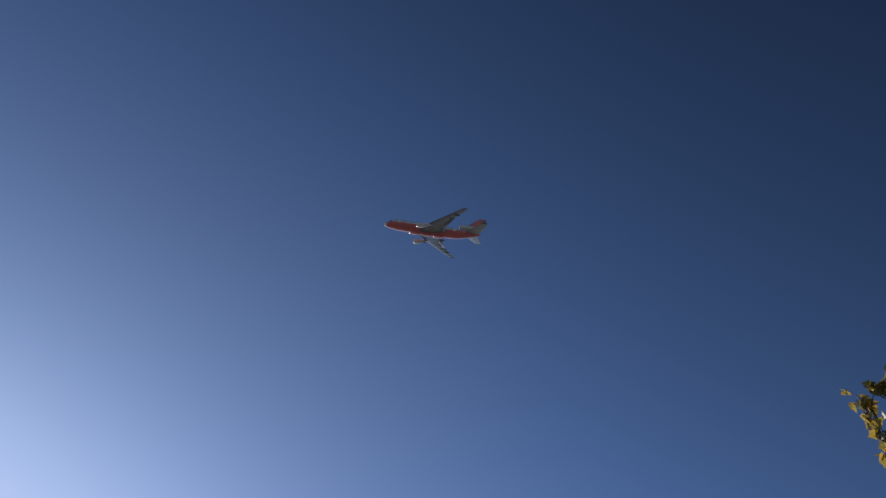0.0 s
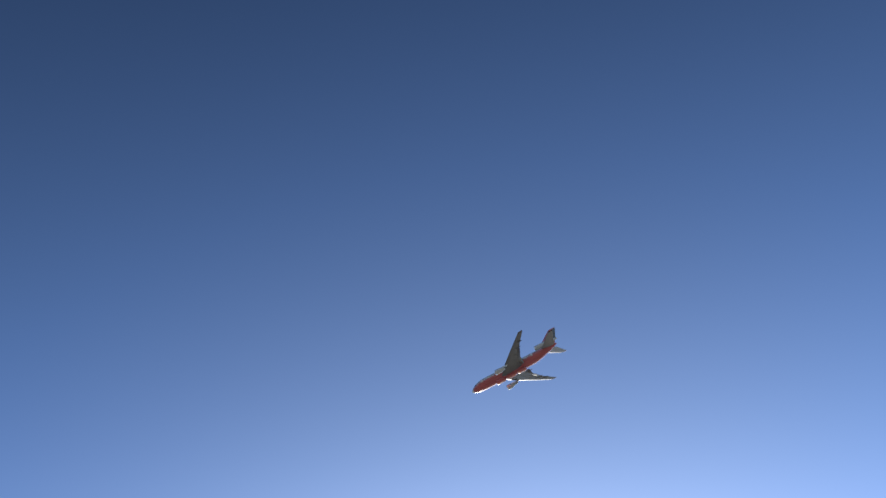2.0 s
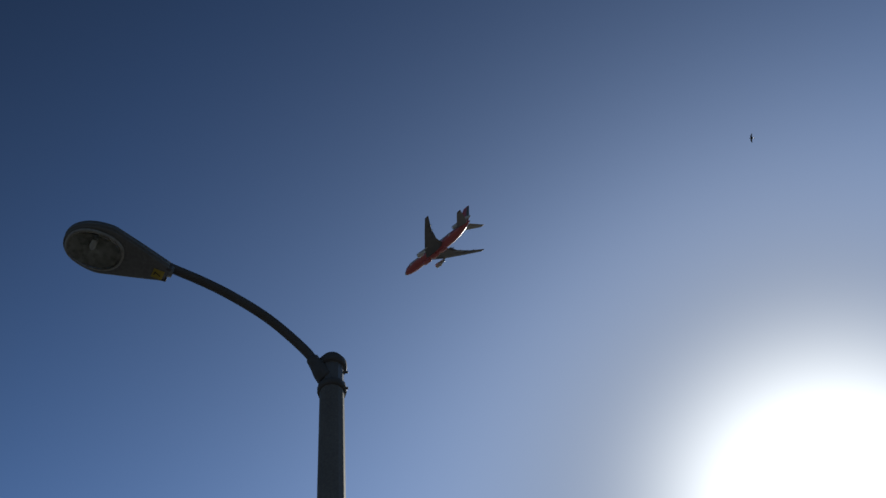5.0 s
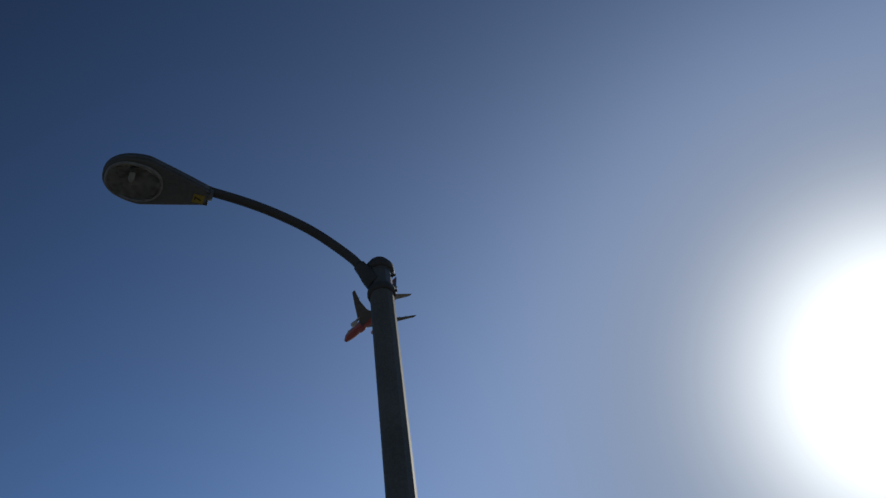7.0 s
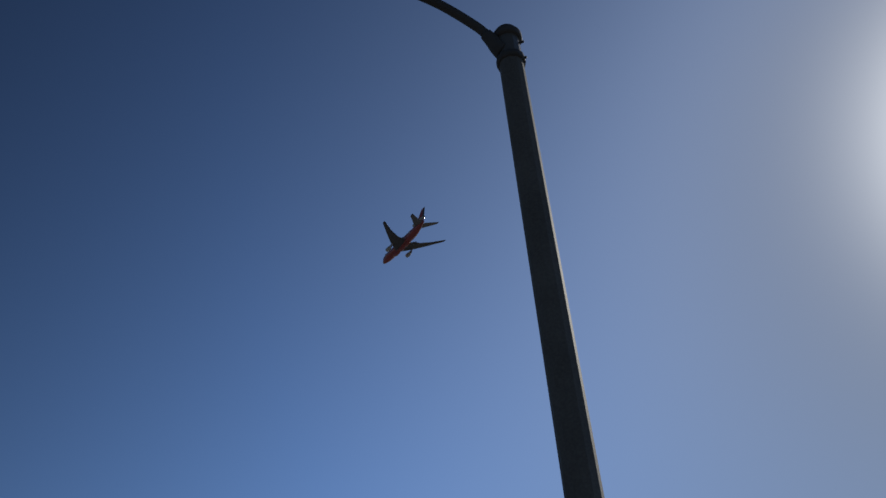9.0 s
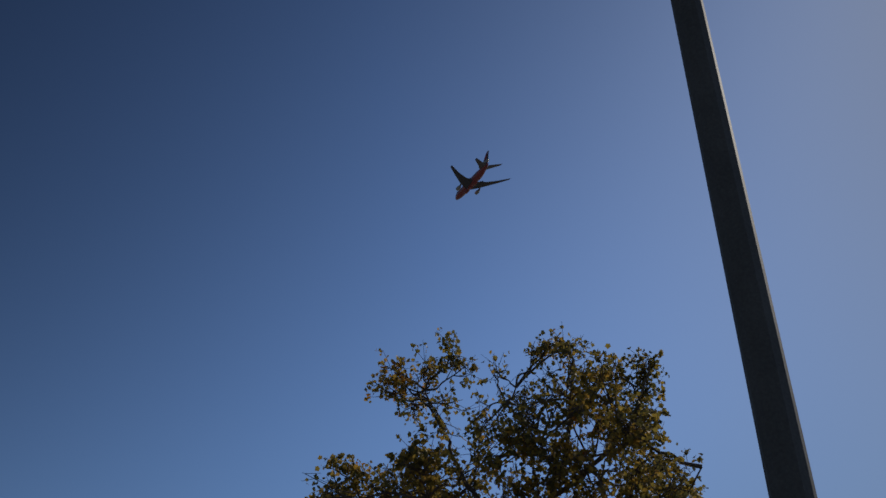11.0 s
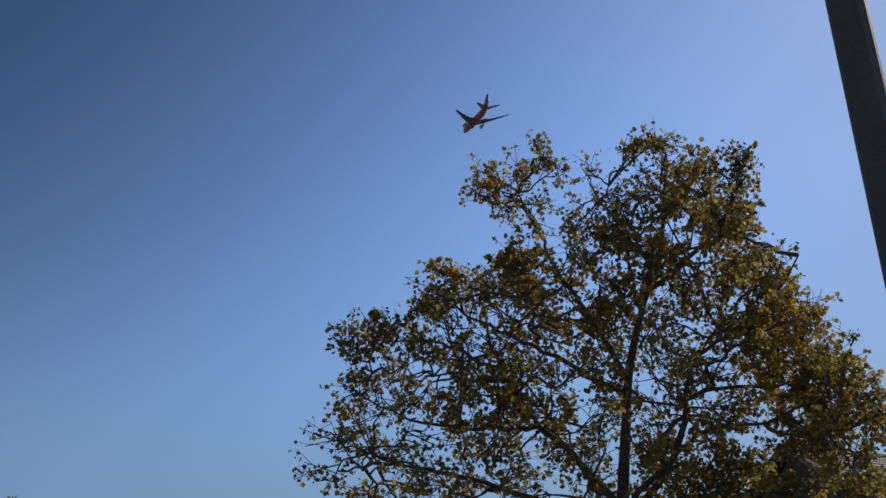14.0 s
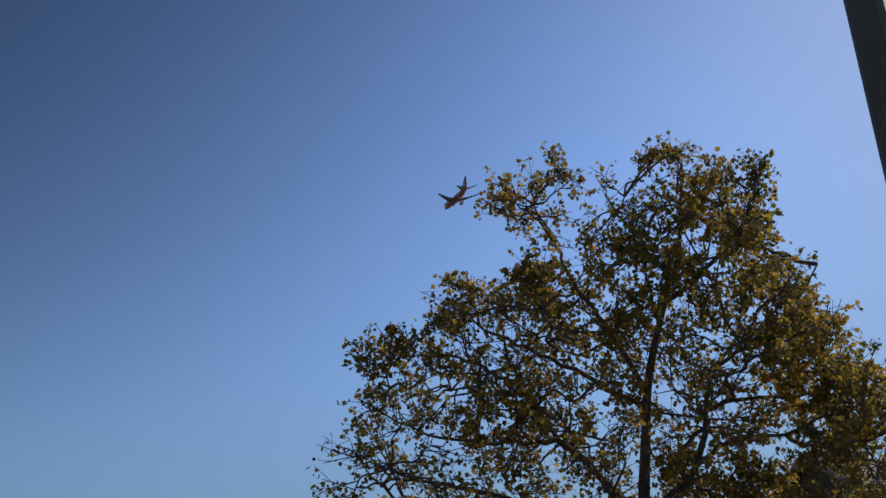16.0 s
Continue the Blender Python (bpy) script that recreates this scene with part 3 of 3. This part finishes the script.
def conifer():
    rng = random.Random(8)
    tree = tagged(new("conifer_tree"), "dark green pointed conifer standing far off", "tree")
    tree.location = (-18.55, 56.4, 0)
    part("trunk", tube([(0, 0, 0), (0.05, 0, 6), (0, 0, 12.85)], [0.28, 0.16, 0.02], 8), BARK, tree)
    verts, faces = [], []
    bm = bmesh.new()
    z = 2.2
    while z < 12.9:
        reach = 0.14 + 0.36 * max(0.0, 12.7 - z) ** 0.85
        for _ in range(6):
            a = rng.uniform(0, 6.28)
            way = Vector((math.cos(a), math.sin(a), 0))
            r = reach * rng.uniform(0.65, 1.1)
            end = Vector((0, 0, z + rng.uniform(-.12, .12))) + way * r + Vector((0, 0, 0.25 * r))
            tube([Vector((0, 0, z - 0.1)), end], [0.025, 0.008], 3, bm)
            puffs = max(1, int(r / 0.3))
            for i in range(puffs):
                heart = Vector((0, 0, z)).lerp(end, (i + 1) / puffs) + Vector((rng.gauss(0, .05), rng.gauss(0, .05), rng.gauss(0, .05)))
                for _ in range(46):
                    c = heart + Vector((rng.gauss(0, .11), rng.gauss(0, .11), rng.gauss(0.03, .10)))
                    d = (c - heart + Vector((rng.gauss(0, .05), rng.gauss(0, .05), 0.06))).normalized() * 0.13
                    s = d.cross(Vector((rng.gauss(0, 1), rng.gauss(0, 1), 1))).normalized() * 0.028
                    k = len(verts)
                    verts.extend([c - s, c + d, c + s, c - d * 0.3 + s.cross(d).normalized() * 0.03])
                    faces.extend([(k, k + 1, k + 2), (k, k + 2, k + 3)])
        z += 0.55
    part("branches", bm, BARK, tree)
    me = bpy.data.meshes.new("needles")
    me.from_pydata(verts, [], faces)
    me.materials.append(NEEDLES)
    crown = new("crown", me)
    crown.parent = tree
    tagged(crown, "dark green needle sprays", kind="stuff")


conifer()

# A second broadleaf tree beside the viewer, of which only the outermost twigs reach into view.
NEAR_TRUNK = [(0, 0, 0), (0.1, 0, 3), (-0.05, 0.1, 6), (0.1, 0, 9), (0.0, 0.0, 12.2)]
NEAR_LIMBS = [
    (8.0, [(-2.58, 2.33, 12.51, 0.11, 1.0, 0.35), (-2.78, 2.20, 12.44, 0.10, 1.0, 0.35), (-2.37, 2.20, 12.18, 0.06, 1.0, 0.20), (-2.26, 2.24, 11.99, 0.06, 1.0, 0.20), (-2.51, 1.88, 11.96, 0.40, 2.0, 0.60)]),
    (6.0, [(-2.46, 1.01, 10.97, 0.70, 1.0, 0.70), (-3.12, 0.35, 10.97, 0.90, 1.0, 0.70), (-1.96, 1.22, 9.96, 0.90, 1.0, 0.70)]),
    (5.0, [(-2.52, 0.74, 10.07, 1.10, 1.0, 0.70), (-1.94, 1.35, 9.24, 1.10, 1.0, 0.70), (-2.44, 0.36, 9.36, 1.10, 1.0, 0.70), (-3.24, -0.50, 10.18, 1.10, 1.0, 0.70)]),
]
broad_tree("broadleaf_tree", "broadleaf tree with ochre and green leaves near the viewer", (9.117, -7.548, 0), 0, NEAR_TRUNK, NEAR_LIMBS, 0.115, 5, 12, spread=0.07)


# ---- house behind the tree ----
def house():
    home = tagged(new("house"), "house with dark shingled gable roof behind the tree", "house")
    home.matrix_world = Matrix.Translation((14.895, 33.015, 0)) @ pose(0, 0, 0, 0, 0, 30)
    RIDGE, EAVE, DEEP, LONG = 9.5, 6.3, 4.6, 13.0
    part("wall", box(0.5, LONG - 0.5, 0.5, 2 * DEEP - 0.5, 0, EAVE + 0.1), PLASTER, home, "brown painted house walls", smooth=False)
    for y0, y1 in ((0, DEEP), (2 * DEEP, DEEP)):
        bm = bmesh.new()
        lo = [(0, y0, EAVE), (LONG, y0, EAVE), (LONG, y1, RIDGE), (0, y1, RIDGE)]
        loft([[Vector(p) for p in lo], [Vector(p) + Vector((0, 0, -0.16)) for p in lo]], True, bm)
        slab = part("roof", bm, ROOF, home, "dark weathered shingle roof", smooth=False)
        rows = 24
        rng = random.Random(4)
        for i in range(rows):
            a, b = i / rows, (i + 1.25) / rows
            z0, z1 = EAVE + (RIDGE - EAVE) * a, EAVE + (RIDGE - EAVE) * min(1, b)
            ya, yb = y0 + (y1 - y0) * a, y0 + (y1 - y0) * min(1, b)
            bm = bmesh.new()
            x = -rng.uniform(0, 0.3)
            while x < LONG:
                w = rng.uniform(0.22, 0.36)
                xa, xb = max(0, x), min(LONG, x + w - 0.012)
                h = 0.03 + rng.uniform(0, 0.018)
                if xb > xa + 0.02:
                    v = [bm.verts.new(p) for p in ((xa, ya, z0 + h), (xb, ya, z0 + h), (xb, yb, z1 + 0.008), (xa, yb, z1 + 0.008), (xa, ya, z0 + 0.004), (xb, ya, z0 + 0.004))]
                    bm.faces.new(v[:4])
                    bm.faces.new((v[0], v[4], v[5], v[1]))
                x += w
            part("shingle_course", bm, ROOF, slab, smooth=False)
    part("ridge_cap", tube([(-0.02, DEEP, RIDGE + 0.02), (LONG + 0.02, DEEP, RIDGE + 0.02)], 0.09, 8), ROOF, home, smooth=False)
    for x in (-0.03, LONG - 0.01):
        bm = bmesh.new()
        ring = [Vector((x, 0.0, EAVE - 0.18)), Vector((x, DEEP, RIDGE - 0.18)), Vector((x, 2 * DEEP, EAVE - 0.18)), Vector((x, 2 * DEEP, EAVE + 0.02)), Vector((x, DEEP, RIDGE + 0.02)), Vector((x, 0, EAVE + 0.02))]
        loft([ring, [p + Vector((0.04, 0, 0)) for p in ring]], True, bm)
        part("fascia", bm, TRIMWOOD, home, smooth=False)
    for x in (0.5, LONG - 0.7):
        bm = bmesh.new()
        ring = [Vector((x, 0.5, EAVE)), Vector((x, DEEP, RIDGE - 0.3)), Vector((x, 2 * DEEP - 0.5, EAVE))]
        loft([ring, [p + Vector((0.2, 0, 0)) for p in ring]], True, bm)
        part("gable", bm, PLASTER, home, smooth=False)


house()


# ---- aircraft (nose towards +x, left wing towards +y) ----
def foil(x0, x1, y, z, thick, n=9, vertical=False):
    """A closed aerofoil ring from leading edge x0 to trailing edge x1."""
    up, low = [], []
    for i in range(n + 1):
        s = 0.5 - 0.5 * math.cos(math.pi * i / n)
        t = thick * (2.97 * math.sqrt(s) - 1.26 * s - 3.52 * s * s + 2.84 * s ** 3 - 1.02 * s ** 4 + 0.012)
        up.append((s, t))
        low.append((s, -t * 0.8))
    ring = up + low[-1:0:-1]
    if vertical:
        return [(x0 + (x1 - x0) * s, y + t, z) for s, t in ring]
    return [(x0 + (x1 - x0) * s, y, z + t) for s, t in ring]


def spin(stations, n=20, squash=1.0, bm=None):
    """Rings along x from (x, centre height, radius)."""
    return loft([[(x, r * math.cos(t), zc + squash * r * math.sin(t)) for t in (2 * math.pi * k / n for k in range(n))] for x, zc, r in stations], True, bm)


def jet_pod(parent, x, y, z, name, skin, length=5.6, r=1.32):
    pod = tagged(new(name), "")
    pod.parent = parent
    pod.location = (x, y, z)
    bm = spin([(0.0, 0, r * 0.86), (-0.25, 0, r * 0.98), (-1.0, 0, r * 1.05), (-2.4, 0, r * 1.04), (-3.7, 0, r * 0.86), (-3.72, 0, r * 0.6), (-length, 0, r * 0.42)])
    part("cowl", bm, skin, pod)
    part("intake_lip", spin([(0.12, 0, r * 0.84), (0.16, 0, r * 0.90), (0.04, 0, r * 1.0), (-0.3, 0, r * 1.03)]), BARE, pod, "bare metal intake lip")
    part("cowl_ring", spin([(-0.29, 0, r * 1.035), (-0.5, 0, r * 1.06), (-1.6, 0, r * 1.075), (-2.7, 0, r * 1.05)]), WHITE, pod, "pale front cowl")
    part("fan", spin([(0.125, 0, r * 0.80), (0.17, 0, r * 0.78), (0.30, 0, r * 0.10)]), SOOT, pod, "dark fan in the intake")
    part("exhaust_cone", spin([(-length + 0.1, 0, r * 0.36), (-length - 0.9, 0, r * 0.08)]), SOOT, pod)
    return pod


def airliner():
    jet = tagged(new("airliner"), "three-engined white and red firefighting tanker aircraft flying with wheels up", "aircraft")
    R = 3.0
    stations = [(26.0, -0.85, 0.12), (25.7, -0.82, 0.55), (25.0, -0.72, 1.1), (24.0, -0.55, 1.62), (22.6, -0.30, 2.2), (21.0, -0.1, 2.62), (19.0, 0, 2.92), (17.0, 0, R), (10.0, 0, R), (0.0, 0, R), (-8.0, 0, R),
                (-12.0, 0.08, 2.92), (-16.0, 0.45, 2.5), (-19.5, 0.95, 1.95), (-22.5, 1.35, 1.3), (-25.0, 1.65, 0.62), (-25.9, 1.75, 0.2)]
    dense = []
    for (xa, za, ra), (xb, zb, rb) in zip(stations, stations[1:]):
        k = max(1, int(abs(xa - xb) / 1.2))
        dense += [(xa + (xb - xa) * i / k, za + (zb - za) * i / k, ra + (rb - ra) * i / k) for i in range(k)]
    bm = spin(dense + [stations[-1]], 40)
    for first, last, z, slope in ((-8, 22.6, 0.35, 0.0), (-30, -8, 0.35, -0.14), (22.6, 30, 0.35, -0.28)):
        edge = -8 if last == -8 else 22.6
        span = [f for f in bm.faces if first < f.calc_center_median().x < last]
        bits = {e for f in span for e in f.edges} | {v for f in span for v in f.verts}
        bmesh.ops.bisect_plane(bm, geom=span + list(bits), plane_co=(edge, 0, z), plane_no=(-slope, 0, 1), dist=0.001)
    for f in bm.faces:
        c = f.calc_center_median()
        line = 0.35 if c.x > -8 else 0.35 + (-8 - c.x) * 0.14
        if c.x > 22.6:
            line = 0.35 - (c.x - 22.6) * 0.28
        f.material_index = 1 if c.z < line else 0
    body = part("fuselage", bm, [WHITE, RED], jet, "white fuselage with red lower half")
    part("radome", spin([(26.12, -0.86, 0.05), (26.0, -0.86, 0.2), (25.72, -0.83, 0.6), (25.02, -0.73, 1.13), (24.6, -0.65, 1.36)], 20), WHITE, body, "white nose tip")
    for y in (-1, 1):
        for i in range(3):
            a0, a1 = radians(6 + 24 * i), radians(27 + 24 * i)
            bm = bmesh.new()
            ring = []
            for x, a in ((23.9 - 0.28 * i, a0), (23.9 - 0.28 * i - 0.2, a1), (22.9 - 0.3 * i, a1), (23.05 - 0.3 * i, a0)):
                rr = 1.64 + (24.0 - x) * 0.42
                ring.append((x, y * rr * math.sin(a) * 1.02, -0.5 + (24 - x) * 0.18 + rr * math.cos(a) * 0.98 + 0.04))
            loft([ring, [(x, q * 0.97, z - 0.08) for x, q, z in ring]], True, bm)
            part("cockpit_window", bm, TINTED, body, "dark cockpit window", smooth=False)
        for x in (18.5, 5.5, -11.5):
            part("cabin_door", box(x - 0.53, x + 0.53, y * 2.90 - 0.06, y * 2.90 + 0.06, -0.2, 1.5, bevel=0.04), WHITE, body)
    # retardant tanks under the belly
    for x0, x1 in ((12.2, 6.2), (5.9, -0.2), (-0.5, -6.2)):
        rings = []
        for s in (0.0, 0.06, 0.2, 0.8, 0.94, 1.0):
            q = 0.55 if s in (0.0, 1.0) else 0.85 if s in (0.06, 0.94) else 1.0
            rings.append([(x0 + (x1 - x0) * s, 1.55 * q * math.copysign(abs(math.cos(t)) ** 0.6, math.cos(t)), -2.35 - (0.75 + 0.75 * q) * 0.5 + 0.8 * q * math.copysign(abs(math.sin(t)) ** 0.6, math.sin(t))) for t in (2 * math.pi * k / 20 for k in range(20))])
        part("belly_tank", loft(rings), RED, jet, "red external belly tank")
    part("wing_fairing", spin([(11.5, -1.7, 0.6), (9.5, -1.75, 1.6), (4, -1.8, 2.05), (-3, -1.8, 2.0), (-7, -1.7, 1.4), (-9, -1.6, 0.4)], 24, 0.8), RED, jet)
    for s in (-1, 1):
        wing = part("wing", loft([foil(8.0, -5.2, s * 1.5, -2.0, 0.9), foil(6.6, -5.0, s * 3.2, -1.9, 0.8), foil(2.4, -5.6, s * 9.0, -1.35, 0.52), foil(-5.2, -10.2, s * 17.2, -0.55, 0.32), foil(-12.4, -15.2, s * 24.6, 0.25, 0.17)]), WINGGREY, jet, "grey swept wing", smooth=False)
        part("wing_tip", loft([foil(-12.4, -15.2, s * 24.62, 0.25, 0.18), foil(-12.9, -15.4, s * 25.1, 0.31, 0.12), foil(-13.8, -15.5, s * 25.3, 0.33, 0.04)]), DARKTIP, wing, "dark red wing tip")
        for y, x, ln in ((5.6, -3.6, 4.2), (11.6, -4.6, 3.6), (15.6, -7.0, 3.2), (19.0, -9.8, 2.6)):
            z = -1.75 + 0.083 * y - 0.35
            part("flap_fairing", loft([[(x + dx, s * y + 0.26 * q * math.cos(t), z + 0.34 * q * math.sin(t)) for t in (2 * math.pi * k / 8 for k in range(8))] for dx, q in ((1.6, 0.1), (0.9, 0.7), (-0.4, 1.0), (-ln + 0.8, 0.8), (-ln, 0.1))]), WINGGREY, wing)
        part("flap", loft([foil(-4.6, -6.6, s * 3.4, -2.12, 0.14), foil(-5.0, -6.7, s * 9.0, -1.55, 0.12), foil(-7.6, -9.2, s * 14.8, -0.95, 0.10)]), WINGGREY, wing)
        jet_pod(jet, 8.8, s * 8.2, -3.05, "wing_engine", WHITE)
        part("pylon", loft([[(8.2, s * 8.2 + a, -2.3), (8.2, s * 8.2 - a, -2.3), (2.6, s * 8.2 - a, -2.6), (2.6, s * 8.2 + a, -2.6)] for a in (0.22,)] + [[(5.2, s * 8.2 + a, -1.5), (5.2, s * 8.2 - a, -1.5), (1.0, s * 8.2 - a, -1.7), (1.0, s * 8.2 + a, -1.7)] for a in (0.2,)]), WHITE, jet, smooth=False)
        tail = part("tailplane", loft([foil(-16.6, -24.6, s * 1.2, 1.15, 0.42), foil(-24.9, -27.9, s * 10.3, 2.5, 0.14)]), TAILGREY, jet, "grey horizontal tailplane", smooth=False)
        part("tailplane_tip", loft([foil(-24.9, -27.9, s * 10.32, 2.51, 0.15), foil(-25.9, -28.1, s * 10.95, 2.6, 0.05)]), DARKTIP, tail)
    # fin above the tail engine
    fin = part("fin", loft([foil(-13.5, -25.2, 0, 2.4, 0.42, vertical=True), foil(-17.4, -26.2, 0, 5.2, 0.5, vertical=True), foil(-21.0, -27.1, 0, 8.6, 0.34, vertical=True)]), RED, jet, "red tail fin", smooth=False)
    part("fin_top", loft([foil(-21.0, -27.1, 0, 8.604, 0.35, vertical=True), foil(-24.2, -28.2, 0, 11.5, 0.22, vertical=True), foil(-25.0, -28.3, 0, 11.85, 0.1, vertical=True)]), RED, fin, "red upper tail fin", smooth=False)
    part("rudder", loft([foil(-24.3, -26.6, 0, 5.6, 0.30, vertical=True), foil(-26.6, -28.5, 0, 11.4, 0.16, vertical=True)]), WINGGREY, fin, "grey rudder", smooth=False)
    pod = tagged(new("tail_engine"), "white tail engine through the base of the fin")
    pod.parent = jet
    pod.location = (0, 0, 4.75)
    part("cowl", spin([(-14.2, 0, 1.32), (-14.6, 0, 1.5), (-16.5, 0, 1.58), (-22.0, 0, 1.5), (-25.4, 0, 1.15), (-25.5, 0, 0.8), (-27.0, 0, 0.55)]), WHITE, pod)
    part("intake_lip", spin([(-14.05, 0, 1.26), (-14.0, 0, 1.34), (-14.15, 0, 1.5), (-14.6, 0, 1.54)]), BARE, pod, "bare metal intake lip")
    part("fan", spin([(-14.04, 0, 1.2), (-13.98, 0, 1.15), (-13.9, 0, 0.1)]), SOOT, pod)
    return jet


AIRLINER = airliner()

# Seconds, place, compass heading, pitch, bank (left wing up).
FLIGHT = [
    (0, 229.39, -21.87, 572.73, -9.794, 2.918, -36.230),
    (0.5, 230.75, 12.05, 569.67, -11.223, 2.928, -34.383),
    (1, 231.29, 45.98, 566.62, -12.510, 2.938, -32.496),
    (1.5, 231.05, 79.90, 563.59, -13.663, 2.947, -30.578),
    (2, 230.08, 113.81, 560.58, -14.689, 2.957, -28.641),
    (2.5, 228.41, 147.69, 557.58, -15.595, 2.967, -26.695),
    (3, 226.08, 181.53, 554.59, -16.390, 2.977, -24.751),
    (3.5, 223.12, 215.32, 551.62, -17.082, 2.986, -22.820),
    (4, 219.57, 249.03, 548.66, -17.676, 2.996, -20.912),
    (4.5, 215.48, 282.66, 545.72, -18.182, 3.006, -19.039),
    (5, 210.88, 316.19, 542.80, -18.607, 3.016, -17.210),
    (5.5, 205.80, 349.62, 539.88, -18.958, 3.025, -15.437),
    (6, 200.29, 382.92, 536.99, -19.243, 3.035, -13.731),
    (6.5, 194.38, 416.09, 534.11, -19.470, 3.045, -12.101),
    (7, 188.11, 449.10, 531.24, -19.646, 3.055, -10.560),
    (7.5, 181.52, 481.95, 528.39, -19.778, 3.065, -9.117),
    (8, 174.65, 514.63, 525.56, -19.875, 3.074, -7.783),
    (8.5, 167.53, 547.12, 522.74, -19.944, 3.084, -6.569),
    (9, 160.20, 579.40, 519.93, -19.992, 3.094, -5.487),
    (9.5, 152.70, 611.47, 517.14, -20.028, 3.104, -4.545),
    (10, 145.08, 643.30, 514.36, -20.058, 3.113, -3.756),
    (10.5, 137.35, 674.90, 511.60, -20.091, 3.123, -3.130),
    (11, 129.58, 706.23, 508.86, -20.133, 3.133, -2.677),
    (11.5, 121.78, 737.30, 506.13, -20.193, 3.143, -2.409),
    (12, 114.00, 768.08, 503.41, -20.279, 3.152, -2.336),
    (12.5, 106.28, 798.57, 500.71, -20.397, 3.162, -2.469),
    (13, 98.66, 828.74, 498.03, -20.555, 3.172, -2.818),
    (13.5, 91.17, 858.59, 495.36, -20.761, 3.182, -3.395),
    (14, 83.85, 888.11, 492.71, -21.022, 3.192, -4.210),
    (14.5, 76.74, 917.27, 490.07, -21.347, 3.201, -5.273),
    (15, 69.88, 946.07, 487.44, -21.742, 3.211, -6.597),
    (15.5, 63.30, 974.49, 484.83, -22.216, 3.221, -8.190),
    (16, 57.05, 1002.52, 482.24, -22.775, 3.231, -10.065),
]


def bird():
    gull = tagged(new("bird"), "small dark bird gliding high in the sky", "bird")
    part("body", spin([(0.17, 0, 0.006), (0.13, 0.004, 0.022), (0.05, 0, 0.038), (-0.05, 0, 0.034), (-0.13, 0.004, 0.014), (-0.22, 0.006, 0.02)], 10), SOOT, gull)
    for s in (-1, 1):
        part("wing", loft([foil(0.06, -0.07, s * 0.02, 0.01, 0.012), foil(0.075, -0.05, s * 0.14, 0.05, 0.009), foil(-0.01, -0.06, s * 0.30, 0.03, 0.004)]), SOOT, gull)
    return gull


BIRD = bird()
BIRD_WAY = [
    (0, 50.32, 30.53, 57.03),
    (4, 42.48, 23.29, 65.25),
    (8, 34.64, 16.05, 73.47),
    (16, 18.96, 1.57, 89.90),
]


def motions():
    walk(BIRD, [(t, pose(x, y, z, 30, 0, 150)) for t, x, y, z in BIRD_WAY])
    walk(AIRLINER, [(t, pose(x, y, z, bank, -pitch, 90 - heading)) for t, x, y, z, heading, pitch, bank in FLIGHT])


motions()
